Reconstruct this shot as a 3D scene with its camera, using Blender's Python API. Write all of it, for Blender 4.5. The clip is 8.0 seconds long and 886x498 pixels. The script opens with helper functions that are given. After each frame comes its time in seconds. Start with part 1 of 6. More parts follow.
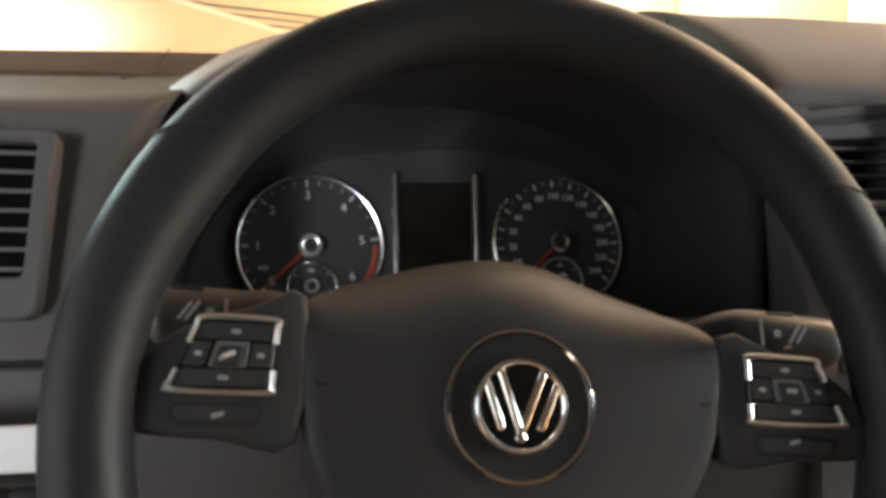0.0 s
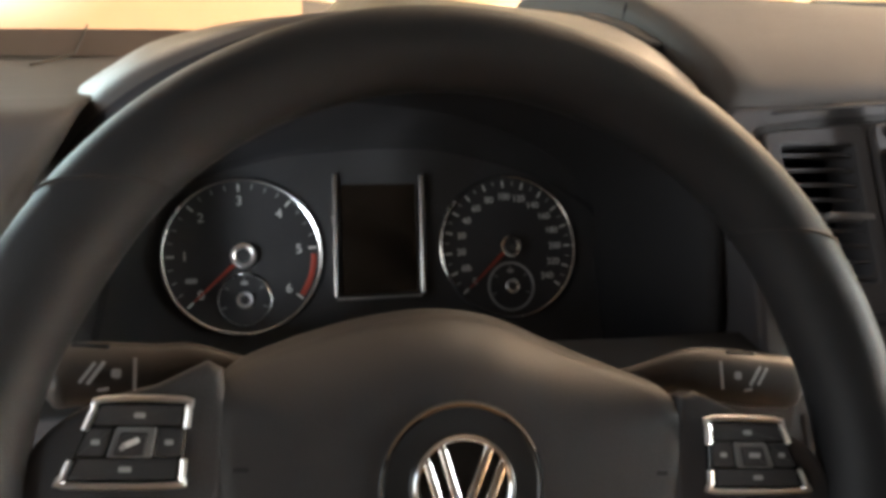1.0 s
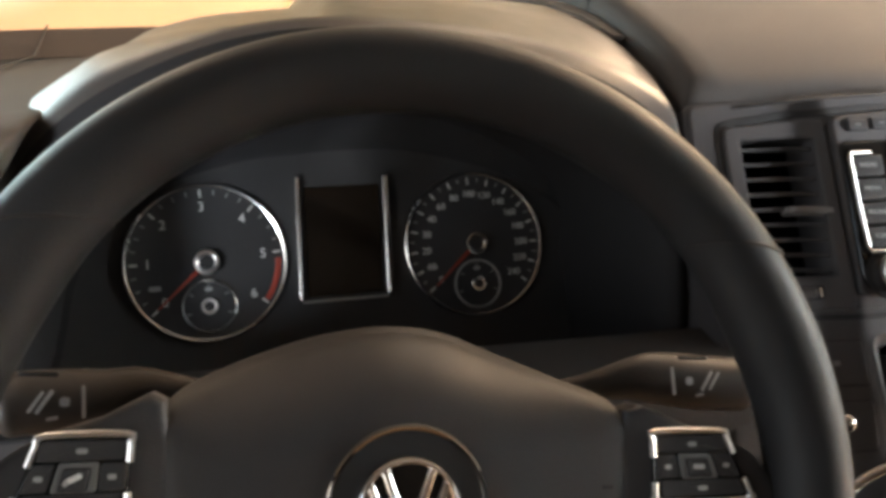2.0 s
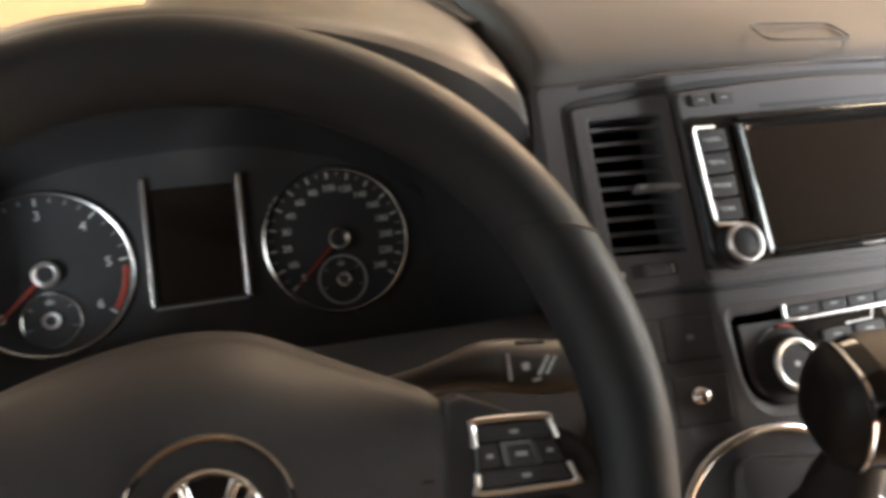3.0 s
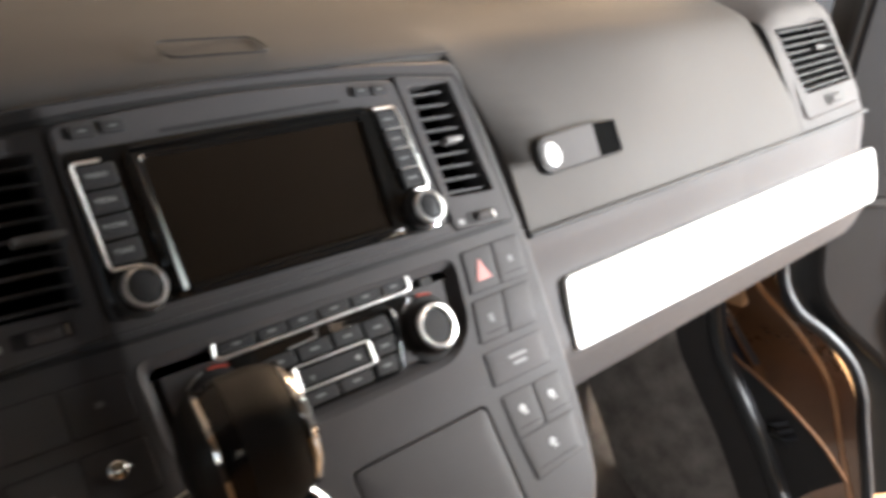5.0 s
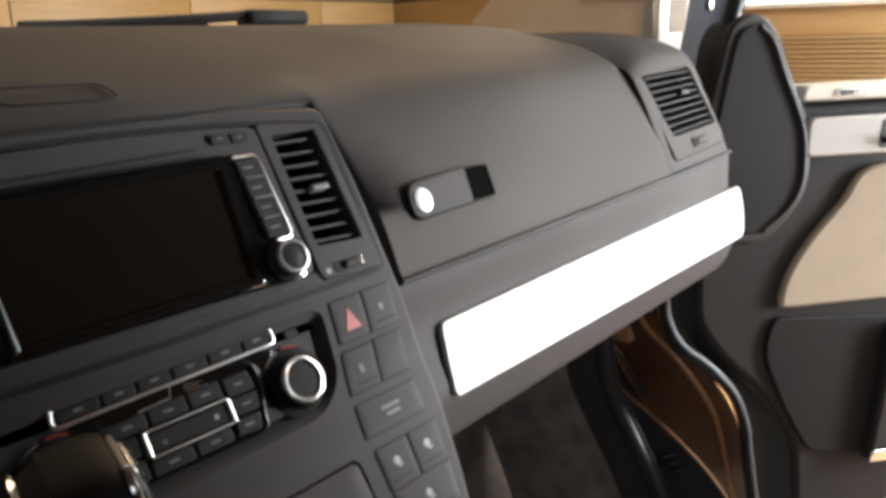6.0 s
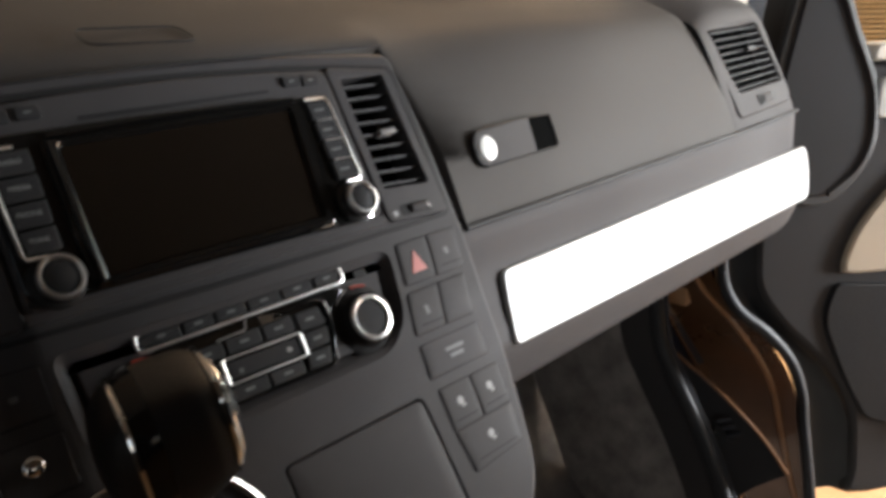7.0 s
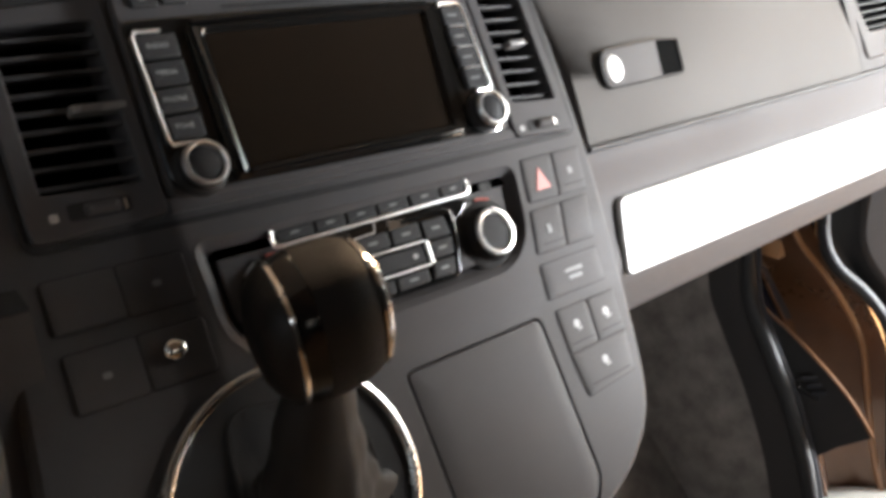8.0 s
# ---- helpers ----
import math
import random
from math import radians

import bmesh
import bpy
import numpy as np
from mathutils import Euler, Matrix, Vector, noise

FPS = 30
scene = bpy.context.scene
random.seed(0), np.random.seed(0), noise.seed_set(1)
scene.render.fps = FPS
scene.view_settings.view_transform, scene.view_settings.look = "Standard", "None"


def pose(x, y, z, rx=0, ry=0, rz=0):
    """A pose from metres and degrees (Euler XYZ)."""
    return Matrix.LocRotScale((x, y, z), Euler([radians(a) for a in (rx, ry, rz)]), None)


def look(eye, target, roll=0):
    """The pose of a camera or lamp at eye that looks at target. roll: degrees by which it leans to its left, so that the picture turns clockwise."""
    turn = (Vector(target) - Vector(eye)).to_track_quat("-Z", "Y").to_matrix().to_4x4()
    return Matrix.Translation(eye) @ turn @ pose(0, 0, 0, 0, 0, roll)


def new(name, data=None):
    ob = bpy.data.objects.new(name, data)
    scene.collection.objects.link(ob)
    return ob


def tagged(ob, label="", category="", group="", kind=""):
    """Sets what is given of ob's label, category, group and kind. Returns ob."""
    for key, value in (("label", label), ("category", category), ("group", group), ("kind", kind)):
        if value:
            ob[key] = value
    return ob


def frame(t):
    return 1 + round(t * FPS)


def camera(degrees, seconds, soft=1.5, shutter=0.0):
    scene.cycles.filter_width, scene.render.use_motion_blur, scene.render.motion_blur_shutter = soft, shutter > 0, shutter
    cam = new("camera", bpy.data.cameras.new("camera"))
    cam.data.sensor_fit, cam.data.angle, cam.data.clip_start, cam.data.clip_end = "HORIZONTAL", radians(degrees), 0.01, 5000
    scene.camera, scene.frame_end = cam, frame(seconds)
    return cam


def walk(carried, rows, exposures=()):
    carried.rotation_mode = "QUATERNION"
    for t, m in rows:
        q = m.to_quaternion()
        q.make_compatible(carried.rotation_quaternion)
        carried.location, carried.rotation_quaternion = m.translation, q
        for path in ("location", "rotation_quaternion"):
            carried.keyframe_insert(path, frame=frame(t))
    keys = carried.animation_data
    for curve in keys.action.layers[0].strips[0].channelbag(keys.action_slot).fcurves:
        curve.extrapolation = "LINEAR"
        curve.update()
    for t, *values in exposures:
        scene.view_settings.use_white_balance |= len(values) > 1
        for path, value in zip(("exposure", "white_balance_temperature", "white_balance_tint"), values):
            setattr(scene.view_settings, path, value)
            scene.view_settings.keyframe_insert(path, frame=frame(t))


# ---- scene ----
cam = camera(58.3, 8.0, soft=3.8, shutter=0.5)
PATH = [
    (0, (0.068, 0.146, 1.58), (0.421, 2.065, 1.141), 2.1),
    (0.5, (0.076, 0.172, 1.593), (0.484, 2.06, 1.076), 2.1),
    (1, (0.081, 0.186, 1.611), (0.545, 2.048, 1.047), 2.8),
    (1.2, (0.084, 0.189, 1.615), (0.546, 2.043, 1.027), 2.8),
    (2.3, (0.109, 0.186, 1.631), (0.611, 2.012, 0.986), 0.9),
    (2.5, (0.118, 0.186, 1.63), (0.655, 1.999, 0.977), 0.8),
    (3, (0.146, 0.183, 1.626), (0.786, 1.965, 0.982), -0.0),
    (3.5, (0.176, 0.179, 1.624), (0.94, 1.915, 0.989), -0.6),
    (4, (0.216, 0.176, 1.621), (1.155, 1.818, 0.971), -0.2),
    (4.5, (0.256, 0.168, 1.621), (1.375, 1.697, 0.981), -0.6),
    (5, (0.301, 0.151, 1.62), (1.611, 1.533, 1.008), -1.9),
    (5.2, (0.31, 0.145, 1.62), (1.673, 1.482, 1.021), -1.9),
    (6.3, (0.325, 0.137, 1.619), (1.832, 1.354, 1.123), -1.6),
    (6.5, (0.319, 0.135, 1.614), (1.801, 1.38, 1.108), -2.0),
    (7, (0.309, 0.142, 1.605), (1.708, 1.446, 1.02), -1.7),
    (7.5, (0.294, 0.154, 1.595), (1.616, 1.51, 0.951), -0.8),
    (8, (0.284, 0.174, 1.582), (1.543, 1.557, 0.874), 0.1),
]
walk(cam, [(t, look(eye, target, roll)) for t, eye, target, roll in PATH], exposures=[(0.0, 1.46), (1.2, 1.53), (2.5, 1.58), (3.1, 1.68), (3.5, 1.68), (4.0, 1.46), (4.4, 1.3), (4.8, 0.94), (5.2, 0.46), (6.3, -0.55), (6.8, -0.6), (7.4, 0.0), (8.0, 0.57)])

# ---- world and lights ----
world = bpy.data.worlds.new("hall_daylight")
scene.world = world
world.use_nodes = True
_wn = world.node_tree.nodes
_sky = _wn.new("ShaderNodeTexSky")
_sky.sky_type = "NISHITA"
_sky.sun_disc = False
_sky.sun_elevation = radians(35)
_sky.sun_rotation = radians(230)
world.node_tree.links.new(_sky.outputs[0], _wn["Background"].inputs["Color"])
_wn["Background"].inputs["Strength"].default_value = 0.05
scene.view_settings.exposure = 0.0


def area(name, eye, target, sx, sy, power, colour):
    data = bpy.data.lights.new(name, "AREA")
    data.shape, data.size, data.size_y, data.energy, data.color = "RECTANGLE", sx, sy, power, colour
    ob = new(name, data)
    ob.matrix_world = look(eye, target)
    return ob


# Unseen ceiling panels, added to brighten the pad and the passenger side.
LAMPS = ((-1.5, 4.4, 1.2, 0.6, 11), (1.7, 2.8, 1.2, 0.6, 10), (4.0, 4.6, 1.2, 0.6, 40), (5.2, -2.3, 1.6, 2.6, 1000), (3.7, 2.1, 1.2, 0.6, 115))
# daylight through the hall's glass fronts, and the added lamp panels under its ceiling
area("window_light_left", (-5.6, -1.3, 2.2), (0.0, 0.5, 1.5), 5.0, 2.6, 45, (0.80, 0.90, 1.0))
area("window_light_front_left", (-3.6, 6.15, 3.05), (0.0, 0.66, 1.56), 3.0, 1.2, 110, (0.72, 0.95, 1.0))
area("window_light_rear", (-4.6, -6.4, 2.0), (0.7, 0.5, 1.4), 1.3, 2.6, 290, (0.84, 0.92, 1.0))
area("window_light_right", (6.95, -4.2, 1.45), (1.2, 0.3, 1.3), 0.9, 2.4, 1650, (0.91, 0.955, 1.0))
for _x, _y, _sx, _sy, _p in LAMPS:
    area("ceiling_lamp_light", (_x, _y, 3.80), (_x, _y, 0), _sx, _sy, _p, (1.0, 0.95, 0.89) if _p > 300 else (1.0, 0.68, 0.42))


# ---- materials ----
def material(name, colour, rough=0.5, metal=0.0, vary=0.10, scale=9.0, grain=0.0, grain_scale=700.0, rough_vary=0.08, coat=0.0, stretch=(1, 1, 1), tint=None, emit=None, spec=0.5):
    """Principled surface: broad blotches in colour and gloss, and a fine relief."""
    m = bpy.data.materials.new(name)
    m.use_nodes = True
    n, l = m.node_tree.nodes, m.node_tree.links
    p = n["Principled BSDF"]
    tc = n.new("ShaderNodeTexCoord")
    mp = n.new("ShaderNodeMapping")
    mp.inputs["Scale"].default_value = stretch
    l.new(tc.outputs["Object"], mp.inputs["Vector"])
    big = n.new("ShaderNodeTexNoise")
    big.inputs["Scale"].default_value, big.inputs["Detail"].default_value = scale, 5.0
    l.new(mp.outputs[0], big.inputs["Vector"])
    fine = n.new("ShaderNodeTexNoise")
    fine.inputs["Scale"].default_value, fine.inputs["Detail"].default_value = scale * 14, 3.0
    l.new(mp.outputs[0], fine.inputs["Vector"])
    add = n.new("ShaderNodeMath")
    add.operation = "MULTIPLY_ADD"
    add.inputs[1].default_value = 0.35
    l.new(fine.outputs["Fac"], add.inputs[0])
    l.new(big.outputs["Fac"], add.inputs[2])
    ramp = n.new("ShaderNodeValToRGB")
    c2 = tint or colour
    ramp.color_ramp.elements[0].position, ramp.color_ramp.elements[1].position = 0.4, 0.95
    ramp.color_ramp.elements[0].color = (*[c * (1 - vary) for c in colour], 1)
    ramp.color_ramp.elements[1].color = (*[min(1, c * (1 + vary)) for c in c2], 1)
    l.new(add.outputs[0], ramp.inputs[0])
    l.new(ramp.outputs[0], p.inputs["Base Color"])
    rr = n.new("ShaderNodeMapRange")
    rr.inputs["From Min"].default_value, rr.inputs["From Max"].default_value = 0.4, 0.95
    rr.inputs["To Min"].default_value, rr.inputs["To Max"].default_value = max(0.02, rough - rough_vary), min(1, rough + rough_vary)
    l.new(add.outputs[0], rr.inputs["Value"])
    l.new(rr.outputs[0], p.inputs["Roughness"])
    p.inputs["Metallic"].default_value = metal
    p.inputs["Specular IOR Level"].default_value = spec
    p.inputs["Coat Weight"].default_value = coat
    p.inputs["Coat Roughness"].default_value = 0.05
    if grain:
        g = n.new("ShaderNodeTexVoronoi")
        g.inputs["Scale"].default_value = grain_scale
        l.new(tc.outputs["Object"], g.inputs["Vector"])
        b = n.new("ShaderNodeBump")
        b.inputs["Strength"].default_value, b.inputs["Distance"].default_value = grain, 0.0006
        l.new(g.outputs["Distance"], b.inputs["Height"])
        l.new(b.outputs[0], p.inputs["Normal"])
    if emit:
        p.inputs["Emission Color"].default_value = (*emit[:3], 1)
        p.inputs["Emission Strength"].default_value = emit[3]
    return m


def wood(name, light, dark, along):
    """Veneer with long grain along one axis, and boards that differ a little."""
    m = bpy.data.materials.new(name)
    m.use_nodes = True
    n, l = m.node_tree.nodes, m.node_tree.links
    p = n["Principled BSDF"]
    tc = n.new("ShaderNodeTexCoord")
    mp = n.new("ShaderNodeMapping")
    mp.inputs["Scale"].default_value = along
    l.new(tc.outputs["Object"], mp.inputs["Vector"])
    a = n.new("ShaderNodeTexNoise")
    a.inputs["Scale"].default_value, a.inputs["Detail"].default_value, a.inputs["Distortion"].default_value = 3.0, 8.0, 0.8
    l.new(mp.outputs[0], a.inputs["Vector"])
    oi = n.new("ShaderNodeObjectInfo")
    mix = n.new("ShaderNodeMath")
    mix.operation = "MULTIPLY_ADD"
    mix.inputs[1].default_value = 0.35
    l.new(oi.outputs["Random"], mix.inputs[0])
    l.new(a.outputs["Fac"], mix.inputs[2])
    ramp = n.new("ShaderNodeValToRGB")
    ramp.color_ramp.elements[0].position, ramp.color_ramp.elements[1].position = 0.35, 0.95
    ramp.color_ramp.elements[0].color, ramp.color_ramp.elements[1].color = (*dark, 1), (*light, 1)
    l.new(mix.outputs[0], ramp.inputs[0])
    l.new(ramp.outputs[0], p.inputs["Base Color"])
    p.inputs["Roughness"].default_value = 0.42
    b = n.new("ShaderNodeBump")
    b.inputs["Strength"].default_value, b.inputs["Distance"].default_value = 0.2, 0.002
    l.new(a.outputs["Fac"], b.inputs["Height"])
    l.new(b.outputs[0], p.inputs["Normal"])
    return m


def glass(name, colour=(0.97, 0.99, 0.98)):
    """A thin pane: clear, with a faint sharp reflection."""
    m = bpy.data.materials.new(name)
    m.use_nodes = True
    n, l = m.node_tree.nodes, m.node_tree.links
    n.remove(n["Principled BSDF"])
    t, g, x = n.new("ShaderNodeBsdfTransparent"), n.new("ShaderNodeBsdfGlossy"), n.new("ShaderNodeMixShader")
    t.inputs["Color"].default_value = (*colour, 1)
    g.inputs["Roughness"].default_value = 0.0
    x.inputs[0].default_value = 0.05
    l.new(t.outputs[0], x.inputs[1])
    l.new(g.outputs[0], x.inputs[2])
    l.new(x.outputs[0], n["Material Output"].inputs["Surface"])
    return m


DASH = material("dash_plastic", (0.060, 0.055, 0.055), 0.60, vary=0.10, scale=7, grain=0.20, grain_scale=900, spec=0.10)
SOFT = material("dash_soft_skin", (0.062, 0.056, 0.052), 0.62, vary=0.12, scale=5, grain=0.20, grain_scale=900, spec=0.10)
HOODSKIN = material("hood_skin", (0.047, 0.043, 0.041), 0.40, vary=0.10, scale=6, grain=0.12, grain_scale=900, spec=0.32)
PANEL = material("console_plastic", (0.056, 0.052, 0.053), 0.55, vary=0.08, scale=9, grain=0.15, grain_scale=1000, spec=0.14)
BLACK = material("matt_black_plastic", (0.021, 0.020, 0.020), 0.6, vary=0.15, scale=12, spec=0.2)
# Near-black put in for the shade inside vents, pockets and seams.
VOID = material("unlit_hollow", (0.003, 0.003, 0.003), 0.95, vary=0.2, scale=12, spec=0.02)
BUTTON = material("button_rubber", (0.040, 0.039, 0.040), 0.5, vary=0.10, scale=20, grain=0.12, grain_scale=1200, spec=0.08)
GLOSS = material("piano_black", (0.006, 0.006, 0.006), 0.06, vary=0.2, scale=6, rough_vary=0.02)
SCREEN = material("screen_glass", (0.010, 0.007, 0.005), 0.14, vary=0.1, scale=4, rough_vary=0.02, spec=0.4)
CHROME = material("chrome", (0.82, 0.80, 0.78), 0.09, metal=1.0, vary=0.04, scale=14, rough_vary=0.04)
SATIN = material("satin_chrome", (0.70, 0.70, 0.70), 0.24, metal=1.0, vary=0.05, scale=20, rough_vary=0.06)
BRIGHTWORK = material("soft_chrome_trim", (0.86, 0.85, 0.84), 0.34, metal=1.0, vary=0.04, scale=30, rough_vary=0.06)
LEATHER = material("wheel_leather", (0.018, 0.018, 0.019), 0.50, vary=0.12, scale=10, grain=0.15, grain_scale=1300, spec=0.2)
AIRBAG = material("airbag_cover", (0.041, 0.039, 0.040), 0.48, vary=0.08, scale=8, grain=0.14, grain_scale=1300, spec=0.20)
WHITE = material("white_trim_lacquer", (0.54, 0.545, 0.525), 0.34, vary=0.012, scale=3, rough_vary=0.015)
BEIGE = material("beige_cloth", (0.42, 0.34, 0.25), 0.85, vary=0.08, scale=12, grain=0.5, grain_scale=900)
PILLAR = material("pillar_trim", (0.60, 0.53, 0.44), 0.7, vary=0.06, scale=10, grain=0.3, grain_scale=700)
DOORDARK = material("door_plastic", (0.028, 0.026, 0.026), 0.6, vary=0.10, scale=8, grain=0.35, grain_scale=600, spec=0.06)
TAN = material("tan_carpet", (0.50, 0.32, 0.18), 0.95, vary=0.15, scale=22, grain=0.6, grain_scale=1400)
CARPET = material("carpet", (0.16, 0.147, 0.138), 0.95, vary=0.5, scale=22, grain=1.0, grain_scale=1400)
RUBBER = material("rubber_seal", (0.018, 0.018, 0.019), 0.42, vary=0.15, scale=18, spec=0.15)
JAMBBROWN = material("brown_metallic_paint", (0.075, 0.031, 0.012), 0.30, metal=0.4, vary=0.2, scale=5, coat=0.35, rough_vary=0.08)
PAINT = material("navy_car_paint", (0.008, 0.010, 0.022), 0.12, vary=0.12, scale=4, coat=1.0, rough_vary=0.03)
POSTPAINT = material("navy_post_paint", (0.002, 0.003, 0.008), 0.5, vary=0.12, scale=4, spec=0.02)
STALK = material("stalk_plastic", (0.048, 0.042, 0.038), 0.42, vary=0.12, scale=30, spec=0.3)
INK = material("printed_white", (0.62, 0.62, 0.60), 0.5, vary=0.05, scale=30)
DIMINK = material("printed_grey", (0.30, 0.30, 0.30), 0.55, vary=0.08, scale=30)
FAINT = material("printed_faint_grey", (0.13, 0.13, 0.13), 0.55, vary=0.08, scale=30)
RED = material("needle_red", (0.30, 0.035, 0.018), 0.45, vary=0.08, scale=30)
PINK = material("hazard_pink", (0.50, 0.17, 0.15), 0.45, vary=0.06, scale=30)
DIAL = material("dial_black", (0.042, 0.041, 0.042), 0.6, vary=0.12, scale=25, spec=0.15)
HEAD = material("headliner_cloth", (0.22, 0.20, 0.18), 0.95, vary=0.06, scale=12, grain=0.4, grain_scale=800, spec=0.1)
PLASTER = material("hall_plaster", (0.78, 0.76, 0.70), 0.8, vary=0.04, scale=1.2)
GREENISH = material("frosted_window", (0.72, 0.78, 0.68), 0.35, vary=0.04, scale=0.8, emit=(0.80, 1.0, 0.90, 2.0))
DUSKY = material("dark_ceiling_paint", (0.13, 0.115, 0.10), 0.85, vary=0.06, scale=1.2)
GROOVE = material("groove_shadow_gap", (0.07, 0.05, 0.03), 0.8, vary=0.2, scale=6)
OAK = wood("oak_veneer", (0.29, 0.185, 0.072), (0.21, 0.125, 0.043), (0.5, 0.5, 8))
PALEOAK = wood("pale_oak_veneer", (0.31, 0.225, 0.118), (0.25, 0.175, 0.086), (0.5, 0.5, 8))
ASHEN = wood("ashen_veneer", (0.30, 0.225, 0.10), (0.24, 0.175, 0.075), (0.5, 0.5, 8))
CREAM = material("cream_pillar_trim", (0.40, 0.35, 0.29), 0.65, vary=0.05, scale=10, grain=0.3, grain_scale=700)
KEYGREY = material("key_frame_grey", (0.11, 0.11, 0.11), 0.4)
TAB = material("grey_vent_tab", (0.16, 0.15, 0.145), 0.4, vary=0.1, scale=30)
KNOB = material("knob_leather", (0.010, 0.008, 0.007), 0.52, vary=0.2, scale=60, grain=0.3, grain_scale=1100, spec=0.2)
# Grey stands in for the highlight along the door seals; also the strap's ribs.
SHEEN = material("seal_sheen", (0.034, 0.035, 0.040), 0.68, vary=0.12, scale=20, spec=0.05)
NAVY = material("dark_blue_paint", (0.010, 0.011, 0.018), 0.30, vary=0.15, scale=6, coat=0.3)
# Lighter copy of the jamb's brown: light on its edges as colour.
LITEDGE = material("lit_brown_paint_edge", (0.22, 0.095, 0.035), 0.34, vary=0.2, scale=12, coat=0.3)
LINING = material("hood_lining_black", (0.025, 0.024, 0.025), 0.7, vary=0.15, scale=9, grain=0.2, spec=0.12)
FLOORWOOD = wood("oak_floor", (0.51, 0.295, 0.14), (0.39, 0.21, 0.09), (8, 0.5, 0.5))
GLASS = glass("window_glass")


# ---- mesh helpers; outlines are in millimetres ----
MM = 0.001


def plane(o, lean, yaw=0.0, roll=0.0):
    """The pose of a face: x to its right, y up along it, z out of it towards the seats."""
    a, w, r = radians(lean), radians(yaw), radians(roll)
    ex, b = Vector((math.cos(w), math.sin(w), 0)), Vector((-math.sin(w), math.cos(w), 0))
    eu = math.sin(a) * b + math.cos(a) * Vector((0, 0, 1))
    ex, eu = ex * math.cos(r) + eu * math.sin(r), eu * math.cos(r) - ex * math.sin(r)
    m = Matrix((ex, eu, ex.cross(eu))).transposed().to_4x4()
    m.translation = o
    return m


STACK = plane((0.541, 0.527, 1.468), 30, -2.0)
WHEEL = plane((0.152, 0.421, 1.468), 25, -1.0, -4.6)
CLUSTER = plane((0.1625, 0.6755, 1.462), 22, 3.0)
GLOVE = plane((0.782, 0.536, 1.497), 24)
TRIM = plane((0.778, 0.517, 1.402), 16)
LEFT = plane((-0.05, 0.535, 1.497), 24)
DOOR = plane((1.324, 0.70, 1.433), 0, -30)


def mesh_of(name, bm, mat, sharp=38.0):
    bmesh.ops.recalc_face_normals(bm, faces=bm.faces)
    flat = bm.faces.layers.int.get("flat")
    for f in bm.faces:
        f.smooth = not (flat and f[flat])
    lim = radians(sharp)
    for e in bm.edges:
        e.smooth = not (len(e.link_faces) == 2 and e.calc_face_angle(0) > lim)
    me = bpy.data.meshes.new(name)
    bm.to_mesh(me)
    bm.free()
    me.materials.append(mat)
    return me


def thing(name, m, label, category, group="", kind=""):
    ob = new(name)
    ob.empty_display_size = 0.02
    ob.matrix_world = m
    return tagged(ob, label, category, group, kind)


def part(name, bm, mat, parent, label="", sharp=38.0):
    ob = new(name, mesh_of(name, bm, mat, sharp))
    ob.parent = parent
    return tagged(ob, label)


def solo(name, bm, mat, label, category, m=None, kind="", group="", sharp=38.0):
    ob = new(name, mesh_of(name, bm, mat, sharp))
    if m is not None:
        ob.matrix_world = m
    return tagged(ob, label, category, group, kind)


def again(ob, parent, m):
    """The same part once more, on the same mesh."""
    c = new(ob.name.split(".")[0], ob.data)
    c.parent = parent
    c.matrix_local = m
    return c


def rounded(pts, r, n=4):
    """A polygon with its corners rounded; r one radius or one for each corner."""
    out = []
    k = len(pts)
    for i in range(k):
        p, a, b = Vector(pts[i]), Vector(pts[i - 1]), Vector(pts[(i + 1) % k])
        ri = r[i] if isinstance(r, (list, tuple)) else r
        da, db = a - p, b - p
        t = min(ri, da.length * 0.48, db.length * 0.48)
        s, e = p + da.normalized() * t, p + db.normalized() * t
        for j in range(n + 1):
            q = j / n
            out.append(tuple((1 - q) ** 2 * s + 2 * q * (1 - q) * p + q * q * e))
    return out


def rect(u0, u1, v0, v1, r=2.0, n=4):
    return rounded([(u0, v0), (u1, v0), (u1, v1), (u0, v1)], r, n)


def smooth_line(pts, n=6, closed=False):
    """Catmull-Rom through the points."""
    P = [Vector(p) for p in pts]
    k = len(P)
    out = []
    for i in range(k if closed else k - 1):
        a, b = P[i], P[(i + 1) % k]
        p0 = P[i - 1] if (closed or i > 0) else a * 2 - b
        p3 = P[(i + 2) % k] if (closed or i + 2 < k) else b * 2 - a
        for j in range(n):
            t = j / n
            out.append(tuple(0.5 * (2 * a + (b - p0) * t + (2 * p0 - 5 * a + 4 * b - p3) * t * t + (3 * a - p0 - 3 * b + p3) * t ** 3)))
    if not closed:
        out.append(tuple(P[-1]))
    return out


def inset(pts, d):
    k = len(pts)
    area2 = sum(pts[i - 1][0] * pts[i][1] - pts[i][0] * pts[i - 1][1] for i in range(k))
    sgn = 1 if area2 > 0 else -1
    out = []
    for i in range(k):
        a, p, b = Vector(pts[i - 1]), Vector(pts[i]), Vector(pts[(i + 1) % k])
        e1, e2 = p - a, b - p
        if e1.length < 1e-6:
            e1 = e2
        if e2.length < 1e-6:
            e2 = e1
        n1, n2 = Vector((-e1.y, e1.x)).normalized(), Vector((-e2.y, e2.x)).normalized()
        nn = n1 + n2
        nn = nn / max(0.35, nn.length_squared) * 2 if nn.length > 1e-6 else n1
        q = p + nn * d * sgn
        out.append((q.x, q.y))
    return out


def loop(bm, pts, w):
    return [bm.verts.new((p[0] * MM, p[1] * MM, w * MM)) for p in pts]


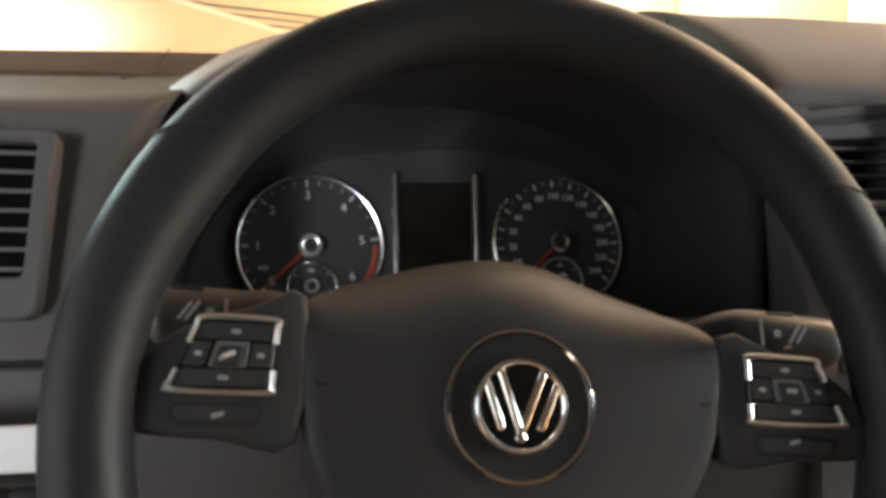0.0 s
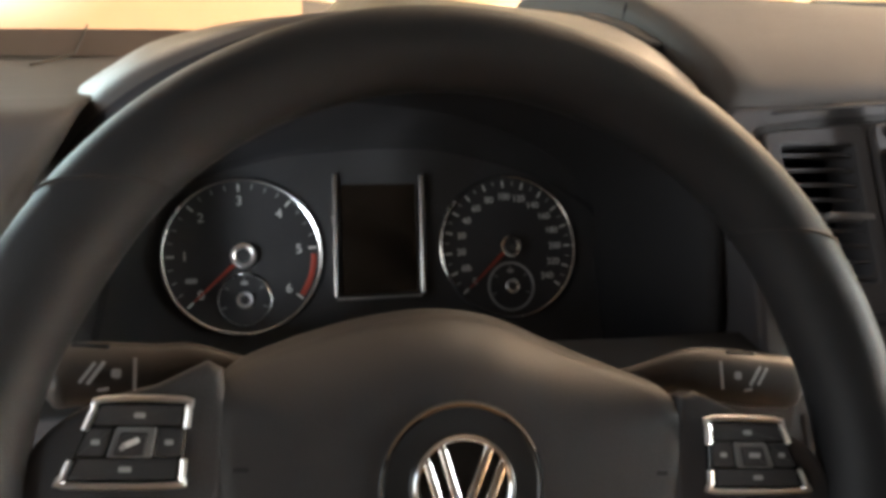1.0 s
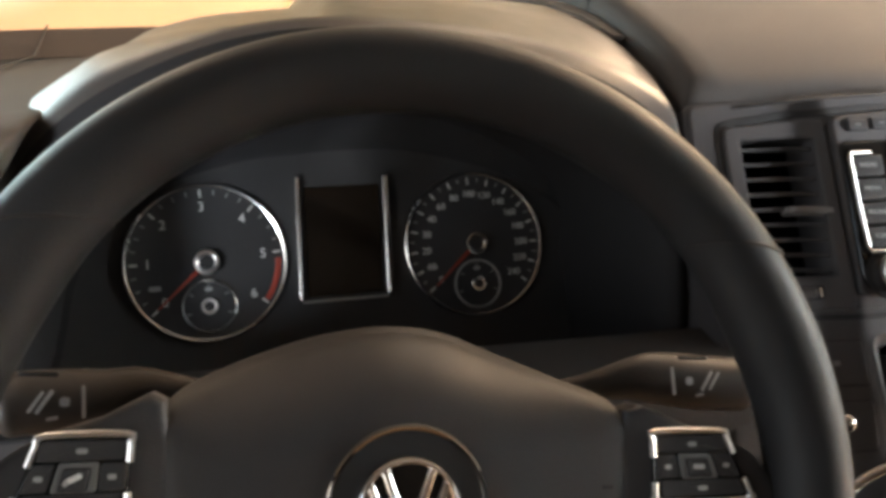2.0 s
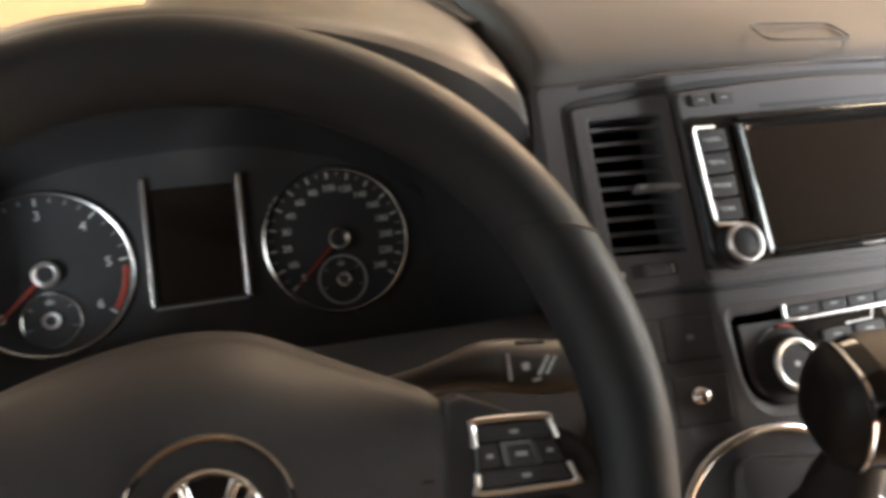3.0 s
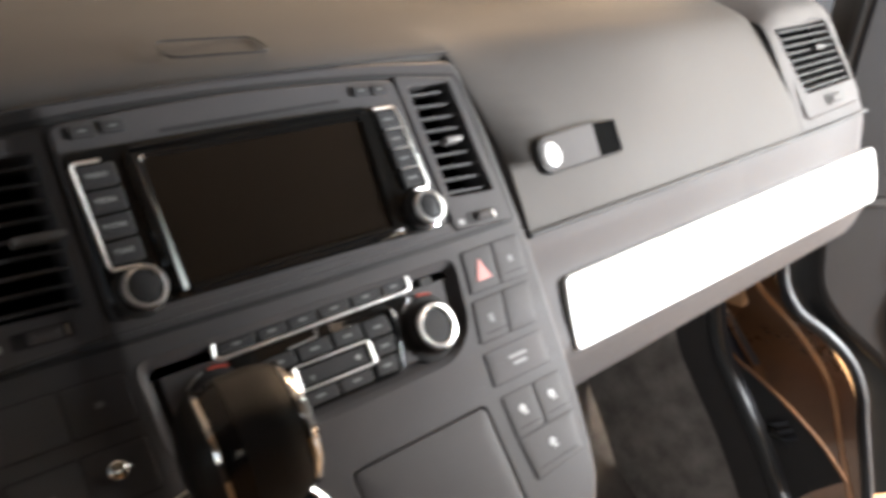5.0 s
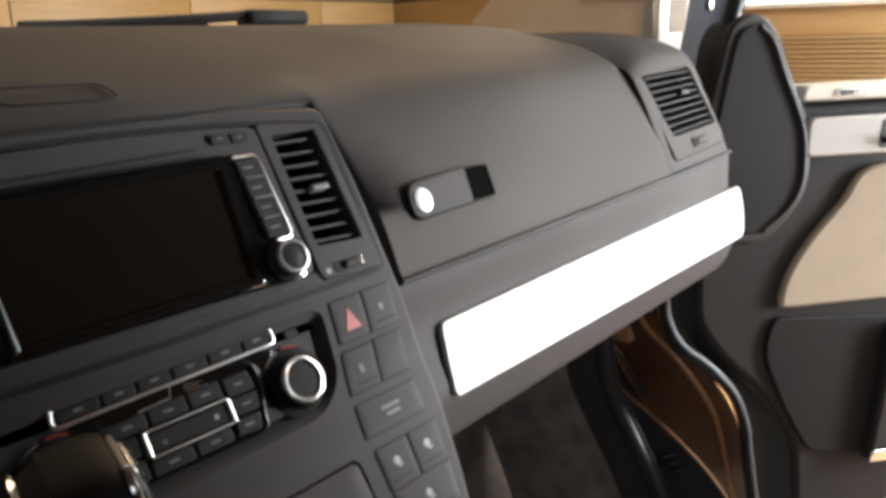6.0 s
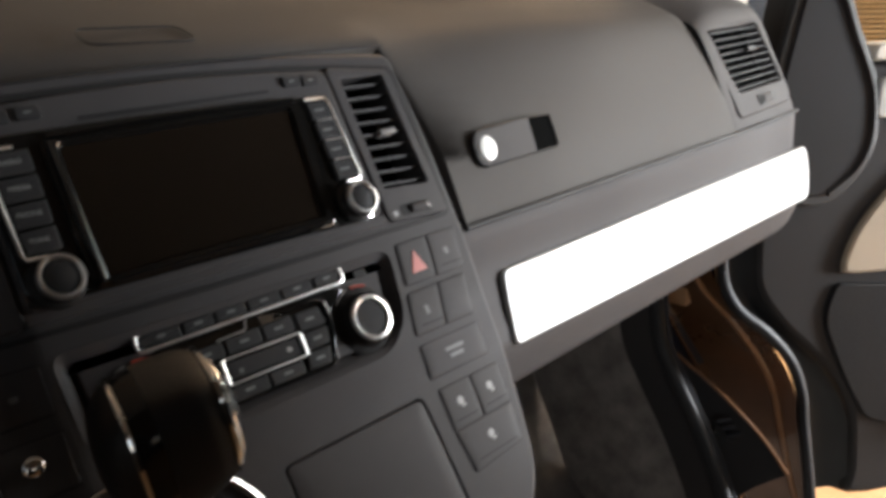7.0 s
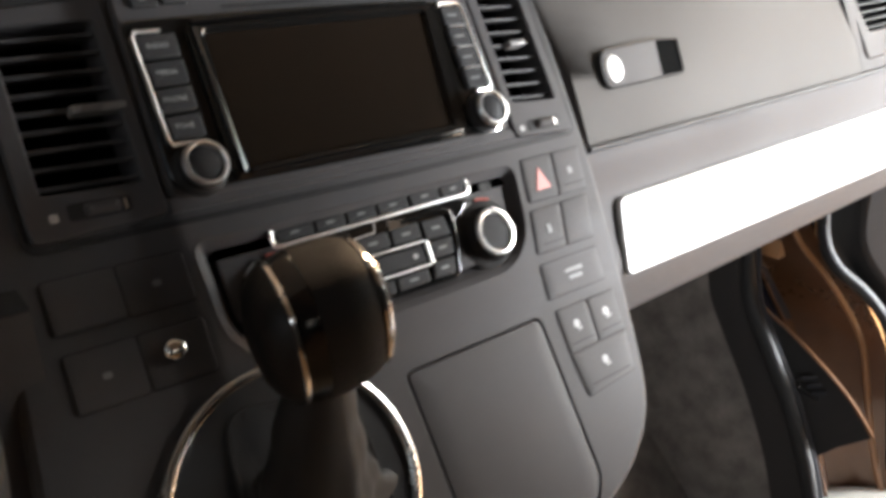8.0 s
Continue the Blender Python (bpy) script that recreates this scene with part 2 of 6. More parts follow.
def bridge(bm, a, b, closed=True):
    k = len(a)
    for i in range(k if closed else k - 1):
        j = (i + 1) % k
        bm.faces.new((a[i], a[j], b[j], b[i]))


def slab(pts, w0, w1, bev=1.0, bm=None, seg=3, dome=0.0):
    """A plate with that outline, from w0 to w1, its front edge rounded; dome: how far its middle stands out."""
    bm = bm or bmesh.new()
    flat = bm.faces.layers.int.get("flat") or bm.faces.layers.int.new("flat")
    lo = loop(bm, pts, w0)
    up = loop(bm, pts, w1 - bev)
    bridge(bm, lo, up)
    last = up
    for s in range(1, seg + 1):
        a = s / seg * math.pi / 2
        nxt = loop(bm, inset(pts, bev * (1 - math.cos(a))), w1 - bev + bev * math.sin(a))
        bridge(bm, last, nxt)
        last = nxt
    if dome:
        cx, cy = sum(p[0] for p in pts) / len(pts), sum(p[1] for p in pts) / len(pts)
        base = inset(pts, bev)
        for q in (0.75, 0.5, 0.25):
            nxt = loop(bm, [(cx + (p[0] - cx) * q, cy + (p[1] - cy) * q) for p in base], w1 + dome * (1 - q * q))
            bridge(bm, last, nxt)
            last = nxt
    for cap in (bm.faces.new(last), bm.faces.new(lo[::-1])):
        cap[flat] = 0 if dome else 1
    return bm


def bezel(outer, inner, w0, w1, bev=0.8, bm=None):
    """A ring plate between two outlines with as many points each."""
    bm = bm or bmesh.new()
    a0, a1 = loop(bm, outer, w0), loop(bm, outer, w1 - bev)
    a2, b2 = loop(bm, inset(outer, bev), w1), loop(bm, inset(inner, -bev), w1)
    b1, b0 = loop(bm, inner, w1 - bev), loop(bm, inner, w0)
    for x, y in ((a0, a1), (a1, a2), (a2, b2), (b2, b1), (b1, b0), (b0, a0)):
        bridge(bm, x, y)
    return bm


def pierced(outline, holes, w0, w1, depth, bev=4.0):
    """A thick plate whose front has pockets: holes are outlines, depth how far each one goes down."""
    bm = bmesh.new()
    flat = bm.faces.layers.int.new("flat")
    lo, up = loop(bm, outline, w0), loop(bm, outline, w1 - bev)
    bridge(bm, lo, up)
    last = up
    for s in (1, 2, 3):
        a = s / 3 * math.pi / 2
        nxt = loop(bm, inset(outline, bev * (1 - math.cos(a))), w1 - bev + bev * math.sin(a))
        bridge(bm, last, nxt)
        last = nxt
    edges = [bm.edges.get((last[i - 1], last[i])) for i in range(len(last))]
    for h, d in zip(holes, depth):
        top = loop(bm, inset(h, -0.8), w1)
        edges += [bm.edges.new((top[i - 1], top[i])) for i in range(len(top))]
        e1 = loop(bm, h, w1 - 0.8)
        bridge(bm, top, e1)
        bot = loop(bm, h, w1 - d)
        bridge(bm, e1, bot)
        bm.faces.new(bot)
    made = bmesh.ops.triangle_fill(bm, edges=edges, use_beauty=True)
    for f in made["geom"]:
        if isinstance(f, bmesh.types.BMFace):
            f[flat] = 1
    return bm


def lathe(profile, seg=40, bm=None, sx=1.0, sy=1.0, at=(0, 0)):
    """Turns (radius, w) round the z axis."""
    bm = bm or bmesh.new()
    rows = []
    for r, w in profile:
        if r < 1e-4:
            rows.append([bm.verts.new((at[0] * MM, at[1] * MM, w * MM))])
        else:
            rows.append([bm.verts.new(((at[0] + sx * r * math.cos(2 * math.pi * i / seg)) * MM, (at[1] + sy * r * math.sin(2 * math.pi * i / seg)) * MM, w * MM)) for i in range(seg)])
    for a, b in zip(rows, rows[1:]):
        if len(a) == 1 and len(b) == 1:
            continue
        if len(a) == 1 or len(b) == 1:
            one, many = (a[0], b) if len(a) == 1 else (b[0], a)
            for i in range(seg):
                bm.faces.new((one, many[i], many[(i + 1) % seg]))
        else:
            bridge(bm, a, b)
    return bm


def ring(R, r, w=0.0, seg=56, tseg=10, bm=None, at=(0, 0), flat=1.0):
    return lathe([(R + r * math.cos(2 * math.pi * i / tseg), w + flat * r * math.sin(2 * math.pi * i / tseg)) for i in range(tseg + 1)], seg, bm, at=at)


def tube(pts, r, seg=8, bm=None, unit=1.0, closed=False, flat=1.0):
    """A round bar along a line of points; r one radius or one for each point."""
    bm = bm or bmesh.new()
    P = [Vector(p) * unit for p in pts]
    rows = []
    up = Vector((0, 0, 1))
    k = len(P)
    for i in range(k):
        a, b = P[i - 1] if (i or closed) else P[i], P[(i + 1) % k] if (i + 1 < k or closed) else P[i]
        d = (b - a).normalized()
        if abs(d.dot(up)) > 0.95:
            up = Vector((0, 1, 0)) if abs(d.y) < 0.9 else Vector((1, 0, 0))
        s = d.cross(up).normalized()
        u = s.cross(d).normalized()
        ri = (r[i] if isinstance(r, (list, tuple)) else r) * unit
        rows.append([bm.verts.new(P[i] + s * ri * math.cos(2 * math.pi * j / seg) + u * flat * ri * math.sin(2 * math.pi * j / seg)) for j in range(seg)])
    for a, b in zip(rows, rows[1:] + (rows[:1] if closed else [])):
        bridge(bm, a, b)
    if not closed:
        bm.faces.new(rows[0])
        bm.faces.new(rows[-1])
    return bm


def loft(sections, bm=None, close_ends=False):
    bm = bm or bmesh.new()
    rows = [[bm.verts.new(p) for p in s] for s in sections]
    for a, b in zip(rows, rows[1:]):
        bridge(bm, a, b, closed=False)
    if close_ends:
        bm.faces.new(rows[0])
        bm.faces.new(rows[-1])
    return bm


def block(x0, x1, y0, y1, z0, z1, bev=0.0, bm=None):
    """A box in metres, its edges bevelled."""
    own = bmesh.new()
    bmesh.ops.create_cube(own, size=1.0, matrix=Matrix.LocRotScale(((x0 + x1) / 2, (y0 + y1) / 2, (z0 + z1) / 2), None, (x1 - x0, y1 - y0, z1 - z0)))
    if bev:
        bmesh.ops.bevel(own, geom=own.edges[:], offset=bev, segments=2, affect="EDGES", profile=0.5)
    if bm is None:
        return own
    me = bpy.data.meshes.new("tmp")
    own.to_mesh(me)
    own.free()
    bm.from_mesh(me)
    bpy.data.meshes.remove(me)
    return bm


def lettering(text, size, u, v, w, mat, parent, turn=0.0, name="numeral", thick=0.15):
    """Words in the built-in font, as a mesh, centred on (u, v)."""
    cu = bpy.data.curves.new(name, "FONT")
    cu.body, cu.size, cu.align_x, cu.align_y, cu.extrude, cu.resolution_u = text, size * MM, "CENTER", "CENTER", thick * MM, 3
    tmp = bpy.data.objects.new(name, cu)
    scene.collection.objects.link(tmp)
    bpy.context.view_layer.update()
    me = bpy.data.meshes.new_from_object(tmp.evaluated_get(bpy.context.evaluated_depsgraph_get()))
    bpy.data.objects.remove(tmp)
    bpy.data.curves.remove(cu)
    me.materials.clear()
    me.materials.append(mat)
    ob = new(name, me)
    ob.parent = parent
    ob.matrix_local = Matrix.Translation((u * MM, v * MM, w * MM)) @ pose(0, 0, 0, 0, 0, turn)
    return ob


def bar(u, v, w, lu, lv, mat, parent, name="marking", turn=0.0):
    """A printed bar."""
    ob = part(name, slab(rect(-lu / 2, lu / 2, -lv / 2, lv / 2, min(lu, lv) * 0.3, 2), 0, 0.25, 0.08, seg=1), mat, parent)
    ob.matrix_local = Matrix.Translation((u * MM, v * MM, w * MM)) @ pose(0, 0, 0, 0, 0, turn)
    return ob


# ---- the showroom ----
def frosted_pane():
    """Orange board whose white glare is put in as emission, brightest in its middle."""
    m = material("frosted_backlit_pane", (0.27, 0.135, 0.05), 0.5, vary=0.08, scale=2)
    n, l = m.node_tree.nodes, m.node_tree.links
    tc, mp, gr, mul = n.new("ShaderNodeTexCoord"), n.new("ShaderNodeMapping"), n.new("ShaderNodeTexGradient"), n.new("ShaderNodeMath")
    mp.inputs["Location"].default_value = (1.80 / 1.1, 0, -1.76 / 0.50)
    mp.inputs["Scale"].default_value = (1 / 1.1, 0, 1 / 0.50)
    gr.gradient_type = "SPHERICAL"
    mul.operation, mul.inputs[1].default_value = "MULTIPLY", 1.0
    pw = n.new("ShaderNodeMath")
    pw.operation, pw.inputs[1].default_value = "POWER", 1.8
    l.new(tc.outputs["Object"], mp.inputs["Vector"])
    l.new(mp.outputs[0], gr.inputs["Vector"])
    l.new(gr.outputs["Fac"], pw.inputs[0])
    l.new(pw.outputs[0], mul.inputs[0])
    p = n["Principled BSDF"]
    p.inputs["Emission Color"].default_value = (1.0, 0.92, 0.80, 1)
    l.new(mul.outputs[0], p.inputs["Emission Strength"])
    return m


def build_hall():
    solo("ground", block(-6, 7.5, -7, 7, -0.15, 0.0), FLOORWOOD, "warm oak floor of a car showroom", "floor", kind="structure")
    solo("ceiling", block(-6, 7.5, -7, 7, 3.9, 4.05), DUSKY, "plain dark showroom ceiling", "ceiling", kind="structure")
    # front wall: orange oak wainscot, a thin shadow gap, pale oak boards above
    wall = solo("wall_front", block(-6, 7.5, 6.32, 6.5, 0, 3.9), GROOVE, "wood-panelled showroom wall ahead of the windscreen", "wall", kind="structure")
    low = mesh_of("panel", block(-0.745, 0.745, -0.02, 0.02, -1.0, 1.0, 0.004), OAK)
    high = mesh_of("panel", block(-0.745, 0.745, -0.02, 0.02, -0.92, 0.92, 0.004), ASHEN)
    for i in range(9):
        for me, z in ((low, 1.0), (high, 2.95)):
            p = new("panel", me)
            p.parent = wall
            p.matrix_world = Matrix.Translation((-5.25 + 1.5 * i, 6.3, z))
    top = thing("window_4", Matrix.Translation((-3.7, 6.27, 3.05)), "frosted high window over the front wainscot", "window", kind="structure")
    part("pane", block(-1.55, 1.55, -0.02, 0.015, -0.62, 0.62, 0.004), material("daylit_high_glass", (0.7, 0.75, 0.75), 0.35, vary=0.04, scale=0.8, emit=(0.78, 0.97, 1.0, 3.0)), top)
    # right wall: slatted oak under a white ledge, frosted panels over it
    right = solo("wall_right", block(7.12, 7.3, 0.45, 6.3, 0, 3.9), GROOVE, "oak-slatted showroom wall beside the open door", "wall", kind="structure")
    rail = mesh_of("panel", block(-0.02, 0.02, -1.5, 1.5, -0.105, 0.105, 0.004), PALEOAK)
    slat = mesh_of("slat", block(-0.02, 0.02, -1.5, 1.5, -0.0115, 0.0115, 0.003), PALEOAK)
    pane = mesh_of("pane", block(-0.02, 0.02, -1.495, 1.495, -0.95, 0.95, 0.005), GREENISH)
    for name, m2, y, z in (("panel", rail, 1.95, 1.668), ("pane", pane, 1.95, 2.76), ("panel", mesh_of("panel", block(-0.02, 0.02, -1.42, 1.42, -1.0, 1.0, 0.004), OAK), 4.88, 1.0), ("panel", mesh_of("panel", block(-0.02, 0.02, -1.42, 1.42, -0.92, 0.92, 0.004), ASHEN), 4.88, 2.95)):
        p = new(name, m2)
        p.parent = right
        p.matrix_world = Matrix.Translation((7.1, y, z))
    for j in range(38):
        p = new("slat", slat)
        p.parent = right
        p.matrix_world = Matrix.Translation((7.1, 1.95, 1.545 - 0.036 * j))
    solo("ledge", block(7.02, 7.12, 0.45, 3.45, 1.775, 1.80, 0.004), WHITE, "thin white ledge along the slatted wall", "ledge", kind="structure")
    # left and rear: plastered walls with tall glass fronts
    for name, b in (("wall_left", [(-6.0, -5.85, -7, -4.2, 0, 3.9), (-6.0, -5.85, 5.7, 6.3, 0, 3.9), (-6.0, -5.85, -4.2, 5.7, 3.85, 3.9)]), ("wall_rear", [(-5.85, 0.4, -7.0, -6.85, 0, 3.9), (6.6, 7.1, -7.0, -6.85, 0, 3.9), (0.4, 6.6, -7.0, -6.85, 3.8, 3.9)])):
        bm = bmesh.new()
        for q in b:
            block(*q, bm=bm)
        solo(name, bm, PLASTER, "plain plastered showroom wall with a glass front", "wall", kind="structure")
    bm = bmesh.new()
    block(7.12, 7.3, -7, -6.2, 0, 3.9, bm=bm)
    block(7.12, 7.3, -6.2, -2.2, 3.6, 3.9, bm=bm)
    block(7.12, 7.3, -2.2, 0.45, 0, 3.9, bm=bm)
    solo("wall_right_rear", bm, PLASTER, "plain plastered showroom wall with a glass front", "wall", kind="structure")
    high = thing("window_3", Matrix.Translation((7.1, -0.90, 2.78)), "frosted high window beside the slatted wall", "window", kind="structure")
    part("pane", block(-0.02, 0.015, -1.27, 1.27, -0.90, 0.90, 0.004), material("daylit_frosted_glass", (0.7, 0.75, 0.75), 0.35, vary=0.04, scale=0.8, emit=(0.86, 0.97, 1.0, 8.0)), high)
    # oak screen ahead of the driver's side: boards with narrow gaps, and an orange board with a painted-in glare before
    # it
    sc = thing("slatted_screen", Matrix.Translation((-0.3, 6.2, 1.93)) @ pose(0, 0, 0, 0, 3.8, 0), "oak screen with long dark grooves", "wall screen")
    part("backing", block(-0.5, 1.2, 0.035, 0.05, -0.35, 0.62), GROOVE, sc)
    part("upper_board", block(-0.5, 1.2, 0, 0.03, 0.034, 0.60, 0.004), OAK, sc)
    b = part("slat", block(-0.5, 1.2, 0.0, 0.03, -0.017, 0.018, 0.003), OAK, sc)
    for j in (1, 2, 3, 4):
        again(b, sc, Matrix.Translation((0, 0, -0.048 * j)))
    sheet = thing("window_2", Matrix.Translation((0, 6.12, 0)), "orange board with a painted glowing glare and a sloping pale oak edge", "window", kind="structure")
    bm = bmesh.new()
    top = [(-2.75, 2.484), (-1.85, 2.253), (-0.95, 2.021), (-0.83, 1.99), (-0.13, 1.81), (0.45, 1.661)]
    rows = [[bm.verts.new((x, y, z)) for x, z in top] + [bm.verts.new((0.45, y, 1.2)), bm.verts.new((-2.75, y, 1.2))] for y in (0.0, 0.04)]
    bridge(bm, rows[0], rows[1])
    bm.faces.new(rows[0])
    bm.faces.new(rows[1])
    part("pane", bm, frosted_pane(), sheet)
    part("edge", loft([[(x, -0.004, z - 0.004), (x, -0.004, z + 0.028), (x, 0.044, z + 0.028), (x, 0.044, z - 0.004)] for x, z in top]), PALEOAK, sheet, "pale edge strip")
    glow = material("lamp_diffuser", (0.8, 0.75, 0.65), 0.5, emit=(1.0, 0.85, 0.66, 3.0))
    for x, y, sx, sy, _p in LAMPS:
        lamp = thing("ceiling_lamp", Matrix.Translation((x, y, 3.86)), "flat rectangular warm ceiling lamp panel, added out of view", "ceiling lamp", group="ceiling lamps")
        hx, hy = sx * 500, sy * 500
        part("frame", slab(rect(-hx - 40, hx + 40, -hy - 40, hy + 40, 20), -30, 38, 6), SATIN, lamp)
        part("diffuser", slab(rect(-hx, hx, -hy, hy, 10), -40, -24, 4), glow, lamp)


# ---- the van's shell round the seats ----
def build_shell():
    bm = bmesh.new()
    # Unseen floor, its tan added to throw warm light up under the dash.
    block(-0.42, 1.50, -2.6, 1.1, 0.52, 0.585, bm=bm)
    solo("floor", bm, TAN, "cab floor behind the footwell, tan to bounce warm light", "van floor", kind="structure")
    # roof with its curved edge
    secs = []
    for y in (0.45, 0.2, -0.6, -2.6):
        secs.append([(x, y, 2.06 - 0.14 * abs((x - 0.54) / 0.98) ** 4 - (0.09 if y > 0.4 else 0)) for x in [-0.44 + 0.14 * i for i in range(15)]])
    bm = loft(secs)
    bmesh.ops.solidify(bm, geom=bm.faces[:], thickness=0.05)
    solo("headliner", bm, HEAD, "light cloth headliner over the cab", "headliner", kind="structure")
    # rear bulkhead far behind the seats, and the driver's side with its window
    solo("wall_rear_van", block(-0.42, 1.50, -2.68, -2.6, 0.52, 1.95), DOORDARK, "dark rear panel of the van", "van wall", kind="structure")
    bm = bmesh.new()
    block(-0.47, -0.40, -2.6, 0.0, 0.52, 1.36, bm=bm)
    block(-0.47, -0.40, 0.0, 0.62, 0.52, 0.80, bm=bm)
    block(-0.47, -0.40, 0.62, 1.08, 0.52, 1.52, bm=bm)
    # Unseen thick block, added to keep the rear light off the console.
    block(-0.47, -0.36, -1.30, -0.22, 0.80, 1.98, bm=bm)
    block(-0.47, -0.40, -2.6, -2.45, 1.36, 1.95, bm=bm)
    block(-0.47, -0.40, -2.6, 0.5, 1.90, 1.98, bm=bm)
    solo("wall_driver_side", bm, DOORDARK, "dark driver's side lining round the open door, with an added shading block", "van wall", kind="structure")
    bm = bmesh.new()
    # Panel out of view; its front edge stands forward to shade the console's left.
    block(1.48, 1.53, -2.6, -0.195, 0.52, 1.95, bm=bm)
    block(1.46, 1.53, -0.195, 0.45, 1.90, 1.98, bm=bm)
    solo("wall_passenger_side", bm, DOORDARK, "dark passenger side panel, brought forward to shade the console", "van wall", kind="structure")
    solo("firewall", block(-0.42, 1.47, 1.02, 1.08, 0.55, 1.56), BLACK, "black firewall behind the dashboard", "van wall", kind="structure")
    # bonnet in front of the screen
    secs = [[(x, y, z - 0.10 * abs((x - 0.541) / 0.95) ** 3) for x in [-0.40 + 0.157 * i for i in range(13)]] for y, z in ((1.04, 1.56), (1.3, 1.45), (1.7, 1.27), (1.95, 1.08), (2.02, 0.7), (2.02, 0.4))]
    solo("bonnet", loft(secs), PAINT, "dark navy glossy bonnet of the van", "bonnet", kind="structure")


def screen_foot(x):
    return 1.02 - 0.27 * ((x - 0.541) / 0.9) ** 2


def build_screen():
    xs = [-0.36 + 0.0901 * i for i in range(21)]
    secs = []
    for q in range(9):
        t = q / 8
        secs.append([(0.541 + (x - 0.541) * (1 - 0.14 * t), screen_foot(x) + 0.01 - 0.62 * t - 0.03 * math.sin(math.pi * t) * -1, 1.58 + 0.42 * t) for x in xs])
    g = solo("window_1", loft(secs), GLASS, "clear curved windscreen", "windscreen", kind="structure")
    g.visible_shadow = False
    w = thing("wiper", Matrix.Identity(4), "black windscreen wiper lying at the foot of the screen", "wiper", group="wipers")
    line = [(0.72, 1.03, 1.642), (0.80, 1.03, 1.644), (0.93, 1.02, 1.650), (1.04, 1.02, 1.656), (1.07, 1.02, 1.654)]
    part("arm", tube(smooth_line(line, 5), 0.008, 8, flat=0.8), BLACK, w)
    part("blade", tube([(0.55, 1.04, 1.632), (0.72, 1.04, 1.636), (0.95, 1.03, 1.643)], 0.006, 6), RUBBER, w)
    part("cap", block(1.0, 1.10, 1.0, 1.04, 1.640, 1.662, 0.008), BLACK, w)
    # a-pillar on the passenger side: light trim inside, dark body outside
    pil = thing("pillar_trim", Matrix.Identity(4), "light beige windscreen pillar trim with vent slots", "pillar trim", kind="structure")
    base = [(1.44, 1.02), (1.495, 0.96), (1.505, 0.88), (1.512, 0.78), (1.516, 0.71), (1.519, 0.682)]
    secs = []
    for t, dy, dx in ((-0.1, 0.03, 0.004), (0, 0, 0), (0.15, -0.07, -0.006), (0.5, -0.27, -0.05), (1.0, -0.56, -0.11)):
        secs.append([(x + dx * min(1, (y - 0.68) / 0.2), y + dy * min(1, (y - 0.68) / 0.2), 1.60 + 0.42 * t) for x, y in smooth_line(base, 4)])
    bm = loft(secs)
    bmesh.ops.solidify(bm, geom=bm.faces[:], thickness=0.015)
    part("cover", bm, PILLAR, pil)
    def upright(outline, y0, y1):
        bm = bmesh.new()
        rows = [[bm.verts.new((x, y, z)) for x, z in outline] for y in (y0, y1)]
        bridge(bm, rows[0], rows[1])
        bm.faces.new(rows[0])
        bm.faces.new(rows[1])
        bmesh.ops.bevel(bm, geom=bm.edges[:], offset=0.005, segments=2, affect="EDGES")
        return bm

    part("upright_cover", upright([(1.517, 1.52), (1.598, 1.52), (1.606, 1.592), (1.638, 1.666), (1.74, 1.95), (1.60, 1.95), (1.521, 1.664)], 0.68, 0.71), CREAM, pil, "cream upright pillar cover")
    slot = part("slot", block(-0.0018, 0.0018, -0.0015, 0.0015, -0.034, 0.034, 0.001), PILLAR, pil)
    slot.matrix_local = pose(1.570, 0.679, 1.652, 0, 3, 0)
    for k in range(1, 6):
        again(slot, pil, pose(1.570 + 0.0105 * k, 0.679, 1.652, 0, 3 + 1.5 * k, 0))
    out = thing("windscreen_pillar", Matrix.Identity(4), "dark navy painted windscreen pillar and door post", "pillar", kind="structure")
    part("post", upright([(1.600, 0.95), (1.607, 1.592), (1.640, 1.668), (1.745, 1.97), (1.99, 1.97), (1.857, 1.668), (1.797, 1.615), (1.767, 1.53), (1.73, 1.30), (1.72, 0.95)], 0.688, 0.76), POSTPAINT, out)
    part("seal", tube([(1.80, 0.675, 1.56), (1.818, 0.675, 1.62), (1.862, 0.675, 1.672), (1.985, 0.675, 1.96)], 0.012, 8), RUBBER, out)
    part("bolt", lathe([(9, 0), (9, 3), (6, 5), (0, 5)], 16), SATIN, out, "small bright bolt").matrix_local = pose(1.745, 0.686, 1.662, 90, 0, 0)


